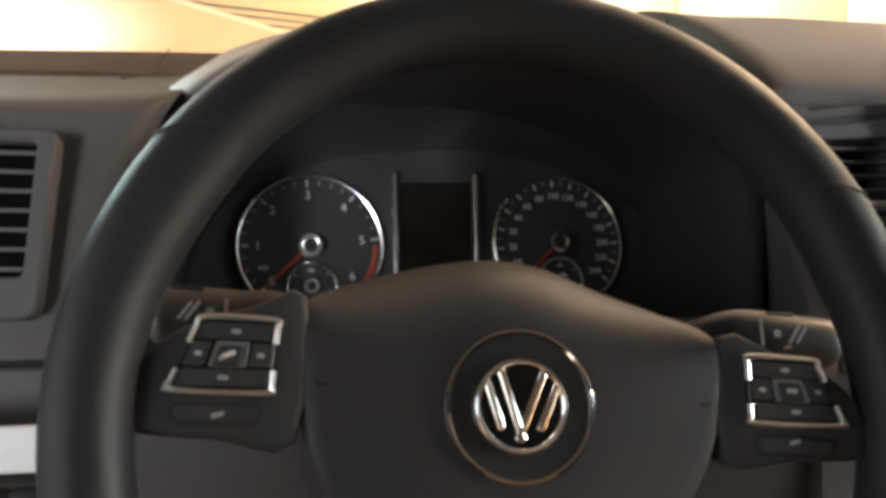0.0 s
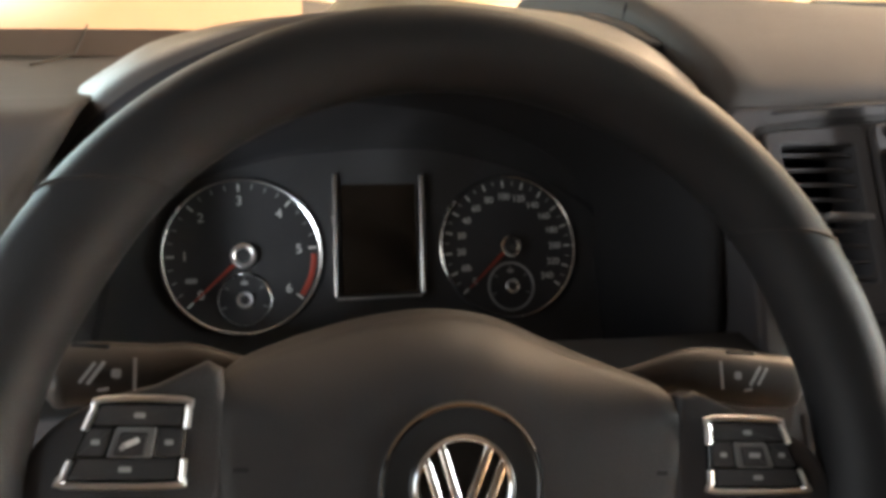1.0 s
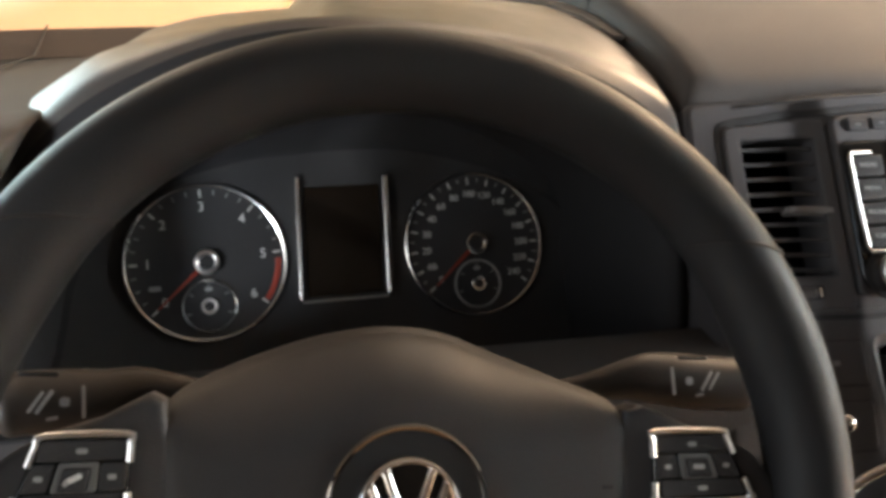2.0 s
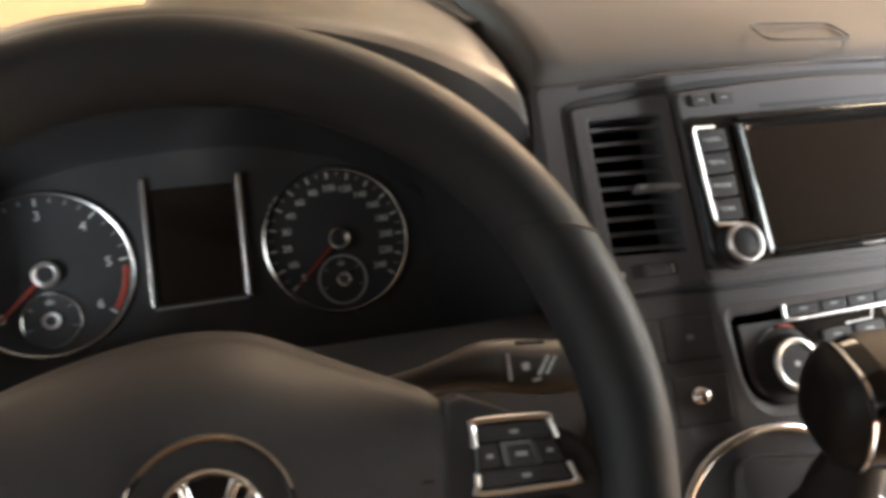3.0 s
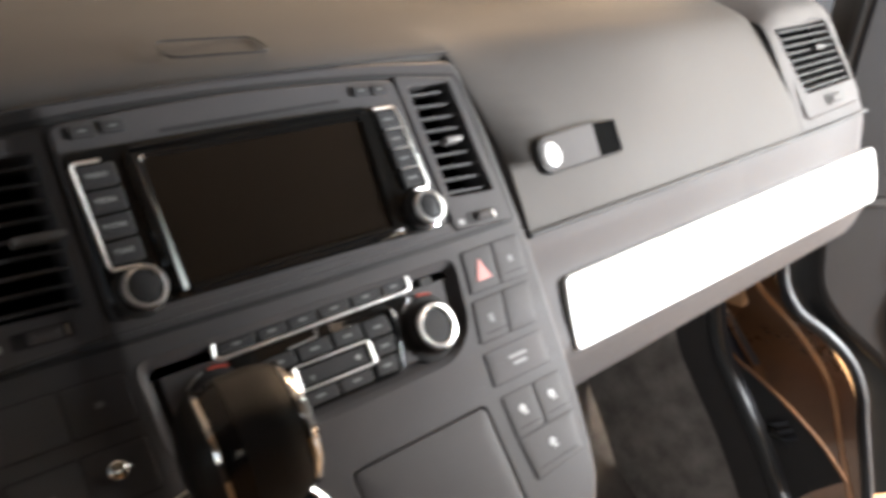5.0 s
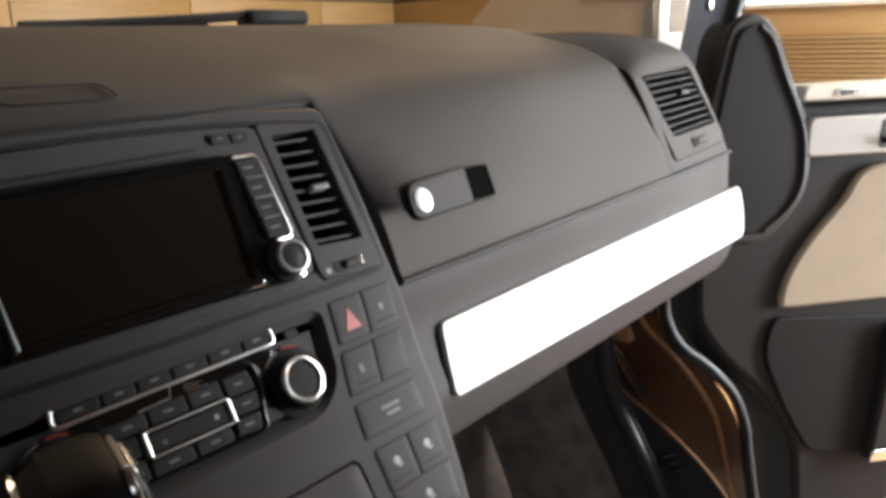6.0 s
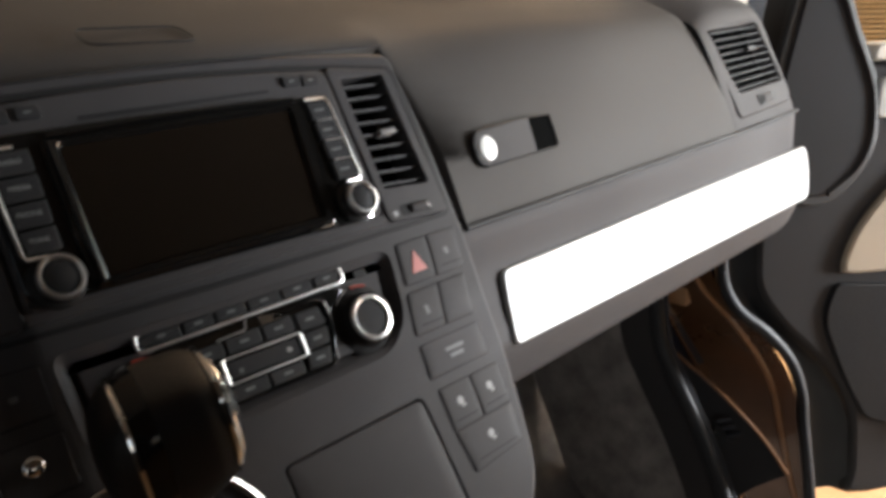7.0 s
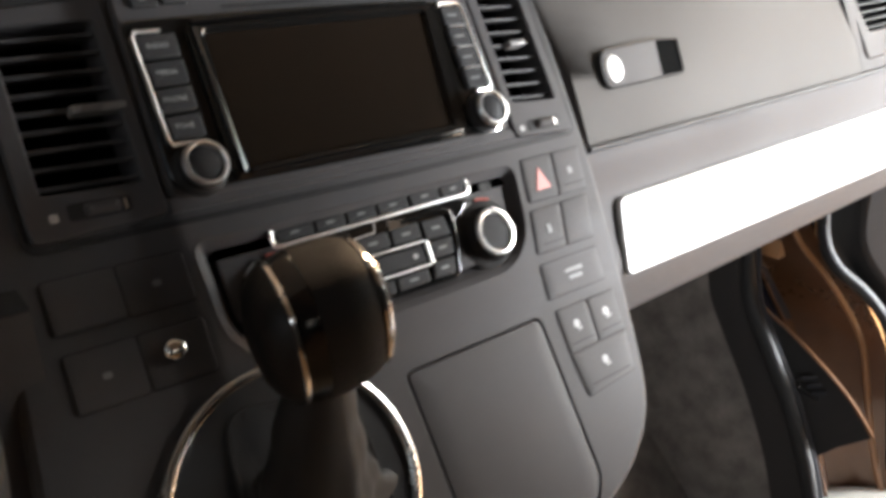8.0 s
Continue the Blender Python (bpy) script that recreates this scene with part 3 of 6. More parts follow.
# ---- the dashboard ----
def build_dash():
    d = thing("dashboard", Matrix.Identity(4), "dark grey grained plastic van dashboard", "dashboard")
    N = 7

    def rise(x):
        # the seam under the lid climbs a little towards the door
        return 0.0105 * max(0, (x - 0.736) / 0.68)

    def section(x, prof):
        return smooth_line([(x, y, z) for y, z in prof], N)

    # upper skin: centre pad, then the passenger's pad that runs down to the glovebox seam
    secs = []
    for x, kind, drop in ((0.3540, 0, 0.045), (0.3545, 0, 0.013), (0.3560, 0, 0.007), (0.3595, 0, 0.0025), (0.3655, 0, 0.0), (0.38, 0, 0.001), (0.42, 0, 0.002), (0.48, 0, 0), (0.56, 0, 0), (0.64, 0, 0), (0.70, 0, 0), (0.724, 0, 0), (0.736, 1, 0), (0.80, 1, 0), (0.90, 1, 0), (1.0, 1, 0), (1.1, 1, 0), (1.2, 1, 0), (1.213, 1, 0.0), (1.2158, 1, 0.0008), (1.2172, 1, 0.003)):
        f = screen_foot(x)
        edge = 0.019 * max(0, (0.60 - x) / 0.24) ** 1.3
        if kind == 0:
            prof = [(f + 0.02, 1.60), (f, 1.635), (0.86, 1.638), (0.76, 1.630), (0.67, 1.612 - edge * 0.3), (0.620, 1.5965 - edge * 0.7), (0.5935 + edge * 0.8, 1.5845 - edge), (0.589 + edge, 1.5735 - edge), (0.61 + edge, 1.556 - edge)]
        else:
            prof = [(f + 0.02, 1.60), (f, 1.635), (0.86, 1.638), (0.76, 1.630), (0.67, 1.612), (0.620, 1.5955), (0.582, 1.570), (0.5375, 1.500), (0.514 + 0.445 * rise(x), 1.447 + rise(x))]
        secs.append(section(x, [(y, z - drop * min(1, max(0, (z - 1.47) / 0.05))) for y, z in prof]))
    part("top_pad", loft(secs), SOFT, d, "soft grained dashboard top", sharp=60)
    # outer end with the side vent
    secs = []
    for x, back in ((1.2185, 0.001), (1.224, 0), (1.23, 0), (1.237, 0), (1.245, 0), (1.26, 0), (1.30, 0), (1.36, 0), (1.395, 0.001), (1.412, 0.006), (1.424, 0.018), (1.430, 0.04), (1.434, 0.08), (1.436, 0.15)):
        f = screen_foot(x)
        prof = [(f + 0.02, 1.58), (f, 1.608), (0.80, 1.621), (0.72, 1.621), (0.65, 1.614), (0.598, 1.600), (0.574, 1.579), (0.5535, 1.535), (0.536, 1.497), (0.5148 + 0.445 * rise(x), 1.4488 + rise(x))]
        k = back
        lift = min(1, max(0, (1.285 - x) / 0.066)) ** 1.4
        prof = [(y, z + lift * h) for (y, z), h in zip(prof, (0.02, 0.026, 0.011, 0.0025, -0.008, -0.018, -0.009, 0, 0, 0))]
        flare = 0.022 * max(0, (x - 1.38) / 0.056)
        secs.append([(px + flare * (0.25 + 0.75 * min(1, max(0, (1.60 - pz) / 0.13))), py, pz) for px, py, pz in section(x, [(y + k, z - k * 0.4) for y, z in prof])])
    part("side_seam", tube([(1.2168, p[1] - 0.0004, p[2]) for p in secs[0][4:] if p[2] > 1.462 + rise(1.2168)], 0.0010, 6), BLACK, d)
    part("end_pad", loft(secs), DASH, d, "outer end of the dashboard", sharp=60)
    # lower panel that carries the white strip
    secs = []
    for x, back in ((0.735, 0), (0.76, 0), (1.0, 0), (1.2, 0), (1.40, 0.0), (1.435, 0.006), (1.452, 0.03), (1.456, 0.10)):
        prof = [(0.56, 1.447 + rise(x)), (0.524 + 0.4 * rise(x), 1.444 + rise(x)), (0.5185 + 0.3 * rise(x), 1.438 + rise(x)), (0.5195, 1.405), (0.5115, 1.375), (0.5025, 1.345), (0.5115, 1.314), (0.5220, 1.294), (0.542, 1.288), (0.60, 1.315), (0.80, 1.36)]
        secs.append(section(x, [(y + back, z - back * 0.1) for y, z in prof]))
    part("lower_panel", loft(secs), DASH, d, sharp=60)
    # driver's side: pad left of the dials, its face with a vent, lower panel
    secs = []
    for x, back in ((-0.36, 0.06), (-0.34, 0.02), (-0.30, 0.0), (-0.2, 0), (-0.1, 0), (-0.08, 0), (-0.06, 0), (-0.042, 0), (-0.032, 0.001), (-0.025, 0.004), (-0.021, 0.010), (-0.019, 0.03)):
        f = screen_foot(x)
        prof = [(f + 0.02, 1.55), (f, 1.578), (f - 0.035, 1.566), (0.66, 1.560), (0.61, 1.560), (0.575, 1.556), (0.558, 1.54), (0.535, 1.497), (0.511, 1.446)]
        # towards the hood the pad leans over and swells into a soft fillet
        lean = 0.7 * min(1, max(0, (x + 0.10) / 0.07))
        swell = min(1, max(0, (x + 0.10) / 0.075)) ** 2
        secs.append([(px + lean * max(0, min(pz, 1.562) - 1.525), py, pz + 0.004 * swell * min(1, max(0, (pz - 1.535) / 0.022))) for px, py, pz in section(x, [(y + back * min(1, (1.60 - z) / 0.06), z) for y, z in prof])])
    part("driver_pad", loft(secs), SOFT, d, sharp=60)
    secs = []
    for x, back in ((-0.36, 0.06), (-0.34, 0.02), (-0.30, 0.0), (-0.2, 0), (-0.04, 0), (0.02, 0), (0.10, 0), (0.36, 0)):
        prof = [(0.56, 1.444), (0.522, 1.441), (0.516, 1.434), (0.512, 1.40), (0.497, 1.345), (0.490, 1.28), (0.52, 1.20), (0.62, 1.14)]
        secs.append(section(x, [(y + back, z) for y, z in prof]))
    part("driver_lower_panel", loft([q[12:] for q in secs]), DASH, d, sharp=60)
    # Shelf split off in black to stand for the hood's shade on it.
    part("column_shelf", loft([q[:13] for q in secs]), BLACK, d, "shelf under the dials, blackened for the shade there", sharp=60)
    # black strip at the foot of the screen on the driver's side, and a panel joint
    secs = [[(x, screen_foot(x) - 0.050, 1.5685), (x, screen_foot(x) - 0.004, 1.5885 + 0.03 * min(0, x))] for x in (-0.34, -0.25, -0.15, -0.05, 0.02, 0.08, 0.14)]
    bm = loft(secs)
    bmesh.ops.solidify(bm, geom=bm.faces[:], thickness=0.004)
    part("demist_strip", bm, material("demist_brown_grey", (0.09, 0.065, 0.05), 0.6, vary=0.1), d, "brown-grey strip along the windscreen foot")
    part("joint", tube([(-0.046, 0.902, 1.590), (-0.048, 0.852, 1.570), (-0.064, 0.79, 1.5655)], 0.0008, 6), BLACK, d)
    # joint line in the centre pad, and the shallow lid on it
    bm = tube(smooth_line([(0.358, 0.611, 1.5585), (0.40, 0.600, 1.567), (0.47, 0.592, 1.5735), (0.56, 0.5885, 1.577), (0.66, 0.5875, 1.578), (0.728, 0.5875, 1.5785)], 5), [0.0011] * 25 + [0.0004])
    part("pad_joint", bm, BLACK, d)
    lid = [(x / 1000, y / 1000, 1.5886 + (y - 597) * 0.000372) for x, y in rounded([(513, 600), (582, 598), (581, 621), (515, 623)], 8, 5)]
    part("lid_joint", tube(lid, 0.0008, 6, closed=True), BLACK, d)
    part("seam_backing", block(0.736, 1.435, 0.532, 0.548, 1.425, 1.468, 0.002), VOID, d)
    # light strip: the passenger's, and the driver's
    bm = slab(rounded([(0, 0), (677, 3), (672, -30), (652, -66), (-3, -61), (-2, -30)], [7, 14, 20, 14, 7, 3]), -3, 2.5, 1.6)
    t = part("passenger_strip", bm, WHITE, d, "glossy white trim strip")
    t.matrix_local = TRIM
    t = part("driver_strip", slab(rounded([(-300, -87), (8, -85), (10, -105), (-300, -107)], 3), 10, 16, 1.5), WHITE, d, "glossy white trim strip")
    t.matrix_local = LEFT
    for k in range(7):
        t = part("roller", lathe([(0, -8), (5, -8), (6, -6), (6, 6), (5, 8), (0, 8)], 12), BLACK, d)
        t.matrix_local = LEFT @ Matrix.Translation(((-92 + 16 * k) * MM, -0.117, 0.008)) @ pose(0, 0, 0, 0, 90, 0)
    return d


def build_hood(d):
    """The hood over the dials: outer skin, lip and dark inner lining."""
    base = smooth_line([(-0.023, 1.42), (-0.023, 1.48), (-0.018, 1.509), (-0.007, 1.538), (0.015, 1.561), (0.047, 1.581), (0.094, 1.599), (0.145, 1.606), (0.20, 1.602), (0.24, 1.594), (0.273, 1.583), (0.307, 1.566), (0.333, 1.546), (0.347, 1.525), (0.352, 1.49), (0.352, 1.40)], 4)
    SEAM = ((0.575, 1.4855), (0.590, 1.514), (0.598, 1.535), (0.606, 1.5525), (0.612, 1.561), (0.633, 1.5745), (0.674, 1.5910), (0.736, 1.6060), (0.80, 1.6140), (0.92, 1.616), (1.0, 1.60))

    def seam(y):
        for (y0, z0), (y1, z1) in zip(SEAM, SEAM[1:]):
            if y <= y1:
                return z0 + (z1 - z0) * max(0, (y - y0) / (y1 - y0))
        return SEAM[-1][1]

    secs = []
    for y, k, up in ((0.68, 0.80, -0.02), (0.620, 0.90, -0.004), (0.604, 0.925, -0.001), (0.598, 0.955, 0.0), (0.598, 0.98, 0.0), (0.602, 0.996, 0.002), (0.607, 1.0, 0.004), (0.612, 1.0, 0.006), (0.622, 1.0, 0.0075), (0.64, 1.0, 0.010), (0.67, 1.0, 0.014), (0.70, 1.0, 0.016), (0.75, 1.0, 0.019), (0.80, 1.0, 0.020), (0.86, 1.0, 0.02), (0.92, 1.0, 0.016), (1.0, 1.0, -0.01)):
        row = []
        for x, z in base:
            q = min(1, max(0, (y - 0.60) / 0.16))
            q = q * q * (3 - 2 * q) * min(1, max(0, (z - 1.47) / 0.03))
            back = 1.622 - 0.015 * ((x - 0.155) / 0.2) ** 2 - 0.05 * max(0, (0.03 - x) / 0.06)
            wide = -0.03 * max(0, (0.02 - x) / 0.06) * min(1, max(0, (y - 0.6) / 0.15))
            # the flank spreads outwards behind the lip on the door side
            spread = 0.012 * min(1, max(0, (0.11 - x) / 0.07)) * min(1, max(0, (y - 0.602) / 0.05))
            wide -= spread
            low = 1.47 + (z - 1.47) * k + min(up, 0.006) + 0.7 * spread
            h = low * (1 - q) + min(back + up - 0.02, low - 0.006) * q
            if x > 0.155 and y > 0.6 and k >= 0.99:
                # the flank climbs to the seam beside the centre pad
                e, s2 = seam(y), (z - 1.525) / 0.081
                crown = 1.606 + min(up, 0.016)
                h = e + (crown - e) * s2 if s2 > 0 else e - (1.525 - z) * 1.3
            row.append((0.155 + (x - 0.155) * k + wide, y - 0.25 * max(0, 1.55 - z) * (y < 0.65), h))
        secs.append(row)
    part("hood", loft(secs[5:]), HOODSKIN, d, "arched hood over the dials", sharp=70)
    part("hood_inner_lip", loft(secs[:6]), LINING, d, "black inner side of the hood", sharp=70)
    # filler beside the pad's side wall, and the joint in that wall
    rows = [[(0.3535 - wd, y, seam(y) + 0.0025), (0.3535 - wd * 0.9, y, seam(y) + 0.0045), (0.3535, y, seam(y) + 0.0045)] for y, wd in ((0.690, 0.003), (0.693, 0.008), (0.74, 0.014), (0.80, 0.020), (0.90, 0.024))]
    part("pad_filler", loft(rows), DASH, d, "narrow filler between hood and pad")
    part("pad_side_joint", tube([(0.3545, 0.760, 1.612), (0.3556, 0.760, 1.626)], 0.0008, 6), BLACK, d)
    # inner lining from the lip down to the dials
    out = [(-178, -78), (-180, -30), (-172, 20), (-150, 62), (-105, 95), (-50, 111), (0, 115), (50, 112), (100, 99), (145, 73), (172, 35), (182, -15), (184, -60), (175, -82), (90, -86), (-90, -82)]
    inn = [(-172, -72), (-172, -30), (-158, 14), (-126, 46), (-72, 64), (-30, 69), (5, 71), (45, 69), (98, 56), (132, 40), (155, 22), (172, -10), (178, -50), (170, -76), (90, -76), (-90, -76)]
    bm = bmesh.new()
    a = smooth_line(out, 4, True)
    b = smooth_line(inn, 4, True)
    mid = [((p[0] * 0.35 + q[0] * 0.65), (p[1] * 0.35 + q[1] * 0.65)) for p, q in zip(a, b)]
    rows = [loop(bm, a, 66), loop(bm, mid, 28), loop(bm, b, 3), loop(bm, inset(b, 4), 2.5)]
    for x, y in zip(rows, rows[1:]):
        bridge(bm, x, y)
    t = part("hood_lining", bm, LINING, d, "black lining round the dials", sharp=60)
    t.matrix_local = CLUSTER


def vent(name, parent, m, quad, slats, depth=26, tab=None, label="", mat=None):
    """An air vent in a pocket: back near-black for the shade, slats across, a small tab. quad: corners tl, tr, br, bl.
    """
    g = new(name)
    g.empty_display_size = 0.01
    g.parent = parent
    g.matrix_local = m
    tagged(g, label)
    tl, tr, br, bl = [Vector(p) for p in quad]
    f = min(1.0, depth / 17)
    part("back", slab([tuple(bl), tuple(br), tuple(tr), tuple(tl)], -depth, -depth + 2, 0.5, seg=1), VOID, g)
    for k in range(slats):
        q = (k + 0.6) / slats
        a, b = tl.lerp(bl, q), tr.lerp(br, q)
        bm = bmesh.new()
        rows = []
        for p in (a, b):
            rows.append([bm.verts.new((p.x * MM, (p.y + y) * MM, z * MM)) for y, z in ((0.5, -0.5), (1.3, -1.5 * f), (4.2 * f, -15 * f), (3.2 * f, -15 * f), (-0.6, -3.2 * f), (-0.6, -0.9))])
        bridge(bm, rows[0], rows[1])
        bm.faces.new(rows[0])
        bm.faces.new(rows[1])
        part("slat", bm, mat or PANEL, g)
    if tab:
        u, v, lu = tab
        part("tab", slab(rect(u - lu / 2, u + lu / 2, v - 1.8, v + 2.4, 1.5), -4, 3.5, 1.2), TAB, g, "small grey adjusting tab")
    return g


def open_up(ob, m, quad):
    """Cuts a four-cornered hole through a skin; quad: corners tl, tr, br, bl in millimetres on the plane m."""
    bm = bmesh.new()
    bm.from_mesh(ob.data)
    cs = [m @ Vector((u * MM, v * MM, 0)) for u, v in quad]
    n = m.to_3x3() @ Vector((0, 0, 1))
    mid = sum(cs, Vector()) / 4
    sides = []
    for a, b in zip(cs, cs[1:] + cs[:1]):
        no = (b - a).cross(n).normalized()
        sides.append((a, no if no.dot(mid - a) < 0 else -no))
    for a, no in sides:
        bmesh.ops.bisect_plane(bm, geom=bm.verts[:] + bm.edges[:] + bm.faces[:], plane_co=a, plane_no=no)
    gone = []
    for f in bm.faces:
        c = f.calc_center_median()
        if all((c - a).dot(no) < 0 for a, no in sides) and abs((c - mid).dot(n)) < 0.03:
            gone.append(f)
    bmesh.ops.delete(bm, geom=gone, context="FACES")
    bm.to_mesh(ob.data)
    bm.free()


def build_glovebox(d):
    g = new("glovebox_lid")
    g.parent = d
    g.matrix_local = GLOVE
    # seam under the lid, and the seam beside the side vent
    part("seam", tube([(-50, -54, 2), (150, -52, 2), (437, -48, 2), (520, -46, 2), (632, -42.5, 1)], 2.2, 8, unit=MM), BLACK, g)
    # handle recess with the lock
    hole = rounded([(-16, -15), (58, -12.5), (92, -12), (93, 18), (60, 19), (-14, 15)], [13, 1, 4, 4, 1, 13], 5)
    part("handle_surround", bezel(hole, inset(hole, 1.6), -1, 4.0, 0.7), BLACK, g)
    part("handle_pocket", slab(rounded([(61, -12), (91.5, -11.5), (92, 17.5), (63, 18)], [1, 4, 4, 1]), -1, 2.6, 0.1, seg=1), VOID, g, "shallow finger pocket, black for its shade")
    part("handle", slab(rounded([(-14.5, -13.5), (60, -12), (62, 18), (-12.5, 13.5)], [12, 1, 1, 12], 5), -1, 3.6, 0.8), DASH, g, "flat pull handle")
    lock = part("lock", lathe([(0, 5.2), (8.6, 5.2), (9.6, 4.6), (10, 3.5), (10, 0)], 32), material("lock_nickel", (0.82, 0.82, 0.80), 0.4, metal=0.15, vary=0.05), g, "round bright nickel lock")
    part("keyhole", slab(rect(-0.9, 0.9, -3.6, 3.6, 0.8, 2), 5.1, 5.5, 0.1, seg=1), BLACK, lock)
    # side vent
    side = new("side_vent")
    fr = rounded([(454, -34), (628, -27), (609, 88), (450, 88)], [12, 20, 40, 8], 5)
    quad = [(455, 79), (590, 83), (611, 3), (476, -2)]
    side.parent = d
    side.matrix_local = GLOVE @ Matrix.Translation((0, 0, 0.0012))
    tagged(side, "outer air vent with a thumbwheel")
    fm = part("frame", bezel(fr, rounded([quad[3], quad[2], quad[1], quad[0]], 4, 5), -30, 1.2, 2.4), DASH, side)
    for v in fm.data.vertices:
        # the frame's inner upper corner sinks with the skin beside the pad
        v.co.z -= 0.0075 * min(1, max(0, (0.500 - v.co.x) / 0.05)) * min(1, max(0, (v.co.y - 0.02) / 0.07))
    open_up(next(c for c in d.children if c.name == "end_pad"), GLOVE, quad)
    vent("grille", side, Matrix.Identity(4), quad, 9, depth=20, mat=BLACK)
    part("tab", slab(rect(530, 556, 46, 52, 2), 0, 6, 1.5), BLACK, side)
    part("wheel_frame", slab(rounded([(522, -23), (568, -21), (566, -9), (520, -10)], 3), 2.4, 3.6, 0.4), BLACK, side)
    part("thumbwheel", slab(rounded([(528, -21.5), (556, -20.5), (555, -10), (527, -11)], 2), 3, 6, 2.5), DASH, side)


def build_left_vent(d):
    g = new("driver_vent")
    g.parent = d
    g.matrix_local = LEFT @ Matrix.Translation((0, 0, 0.008))
    tagged(g, "air vent beside the dials")
    fr = rounded([(-150, -39), (2, -39), (6, 49), (-150, 52)], [6, 8, 4, 6], 4)
    quad = [(-140, 46), (-2, 44), (-5, -20), (-140, -19)]
    part("frame", bezel(fr, rounded([quad[3], quad[2], quad[1], quad[0]], 3, 4), -15, 2.5, 1.2), DASH, g)
    vent("grille", g, Matrix.Identity(4), quad, 7, depth=6.5)


# ---- centre console: radio, climate panel, switches, gear lever ----
VENT_L = [(-164, 92), (-119, 93), (-119, 12), (-164, 13)]
VENT_R = [(129, 104), (166, 104), (168.4, 19), (129, 21)]
CLIMA = rounded([(-103, -70), (-88, -86), (84, -83), (105, -66), (112.5, -19.5), (-105, -22)], [16, 14, 16, 16, 10, 8], 5)
LID = rounded([(-13, -119), (91, -118), (97, -222), (88, -236), (-6, -236)], [4, 5, 6, 8, 8], 4)


def build_console(d):
    outline = rounded([(-194, 115), (-196, 60), (-190, 13), (-196, -76), (-206, -170), (-216, -262), (-150, -282), (-60, -280), (40, -262), (103, -240), (130, -228), (152, -210), (163, -193), (170, -164), (177, -117), (183, -64), (187, -22), (188, 60), (184, 122), (100, 127), (0, 126.5), (-100, 123)], [8, 10, 10, 10, 20, 30, 40, 40, 40, 30, 12, 12, 12, 12, 12, 12, 10, 10, 10, 20, 20, 20], 3)
    pockets = [inset(rounded([q[3], q[2], q[1], q[0]], 2, 4), -1.0) for q in (VENT_L, VENT_R)]
    bm = pierced(outline, pockets + [CLIMA, inset(LID, -1.2)], -110, 0, [30, 30, 11, 5], 4)
    for q in range(18):
        for co, no in (((-0.100 - 0.0025 * q, 0, 0), (1, 0, 0)), ((0, -0.060 - 0.0035 * q, 0), (0, 1, 0))):
            bmesh.ops.bisect_plane(bm, geom=bm.verts[:] + bm.edges[:] + bm.faces[:], plane_co=co, plane_no=no)
    c = new("centre_console", mesh_of("centre_console", bm, PANEL))
    c.parent = d
    c.matrix_local = STACK
    tagged(c, "dark grey centre console with a storage lid")
    part("storage_lid", slab(LID, -4.8, -0.2, 0.7, dome=0.4), PANEL, c, "flat lid of the storage bin")
    # raised surround of radio and vents
    sur = rounded([(-174, -9), (3, -9), (175, -5), (178, 50), (175, 107), (100, 114), (0, 115), (-100, 110), (-174, 99), (-175, 45)], [8, 20, 8, 20, 9, 40, 40, 40, 8, 20], 4)
    part("surround_gap", bezel(rounded([(-177, -12), (3, -12), (180, -8), (184, 50), (181, 111), (100, 118), (0, 119), (-100, 114), (-177, 103), (-178, 45)], [8, 20, 8, 20, 9, 40, 40, 40, 8, 20], 4), sur, 0, 1.2, 0.4), BLACK, c, "black gap round the radio surround")
    for name, q, fq in (("vent_left", VENT_L, [(-174, 99), (-112, 105), (-111, -6), (-173, -9)]), ("vent_right", VENT_R, [(119, 113), (175, 107), (177, -5), (122, -3)])):
        inner = rounded([q[3], q[2], q[1], q[0]], 2, 4)
        outer = rounded([fq[3], fq[2], fq[1], fq[0]], 5, 4)
        g = vent(name, c, Matrix.Identity(4), q, 9, depth=26, tab=((-128, 50, 26) if name == "vent_left" else (152, 61, 15)), label="square air vent with slats and a thumbwheel")
        part("vent_frame", bezel(outer, inner, 0, 3.2, 1.0), PANEL, g)
        u = sum(p[0] for p in fq) / 4
        part("wheel_slot", slab(rect(u - 13, u + 15, -1, 7, 2), 3, 3.6, 0.2, seg=1), BLACK, g)
        part("thumbwheel", slab(rect(u - 6, u + 10, 0, 6.2, 2), 3, 6.5, 2.8), DASH, g)
        bar(u + 12.5, 3, 3.6, 1.6, 5.5, SATIN, g, "wheel_edge")
        bar(u - 19, 2, 3.2, 4, 4, DIMINK, g)
    part("surround_bar", slab(rounded([(-111, -6), (122, -3), (119, 4), (-111, 1)], 1), 0, 3.0, 0.8), PANEL, c)


def cut_up(me, m, back):
    """Cuts a mesh across the two bands where the console's face bends."""
    pts = [m @ v.co for v in me.vertices]
    bm = None
    for axis, first, step, count in ((0, -0.1035, -0.0025, 14), (1, -0.062, -0.0045, 13)):
        lo, hi = min(p[axis] for p in pts), max(p[axis] for p in pts)
        for q in range(count):
            w = first + step * q
            if lo < w < hi:
                if bm is None:
                    bm = bmesh.new()
                    bm.from_mesh(me)
                co = Vector((0, 0, 0))
                co[axis] = w
                no = Vector((0, 0, 0))
                no[axis] = 1
                bmesh.ops.bisect_plane(bm, geom=bm.verts[:] + bm.edges[:] + bm.faces[:], plane_co=back @ co, plane_no=(back.to_3x3() @ no))
    if bm is not None:
        bm.to_mesh(me)
        bm.free()


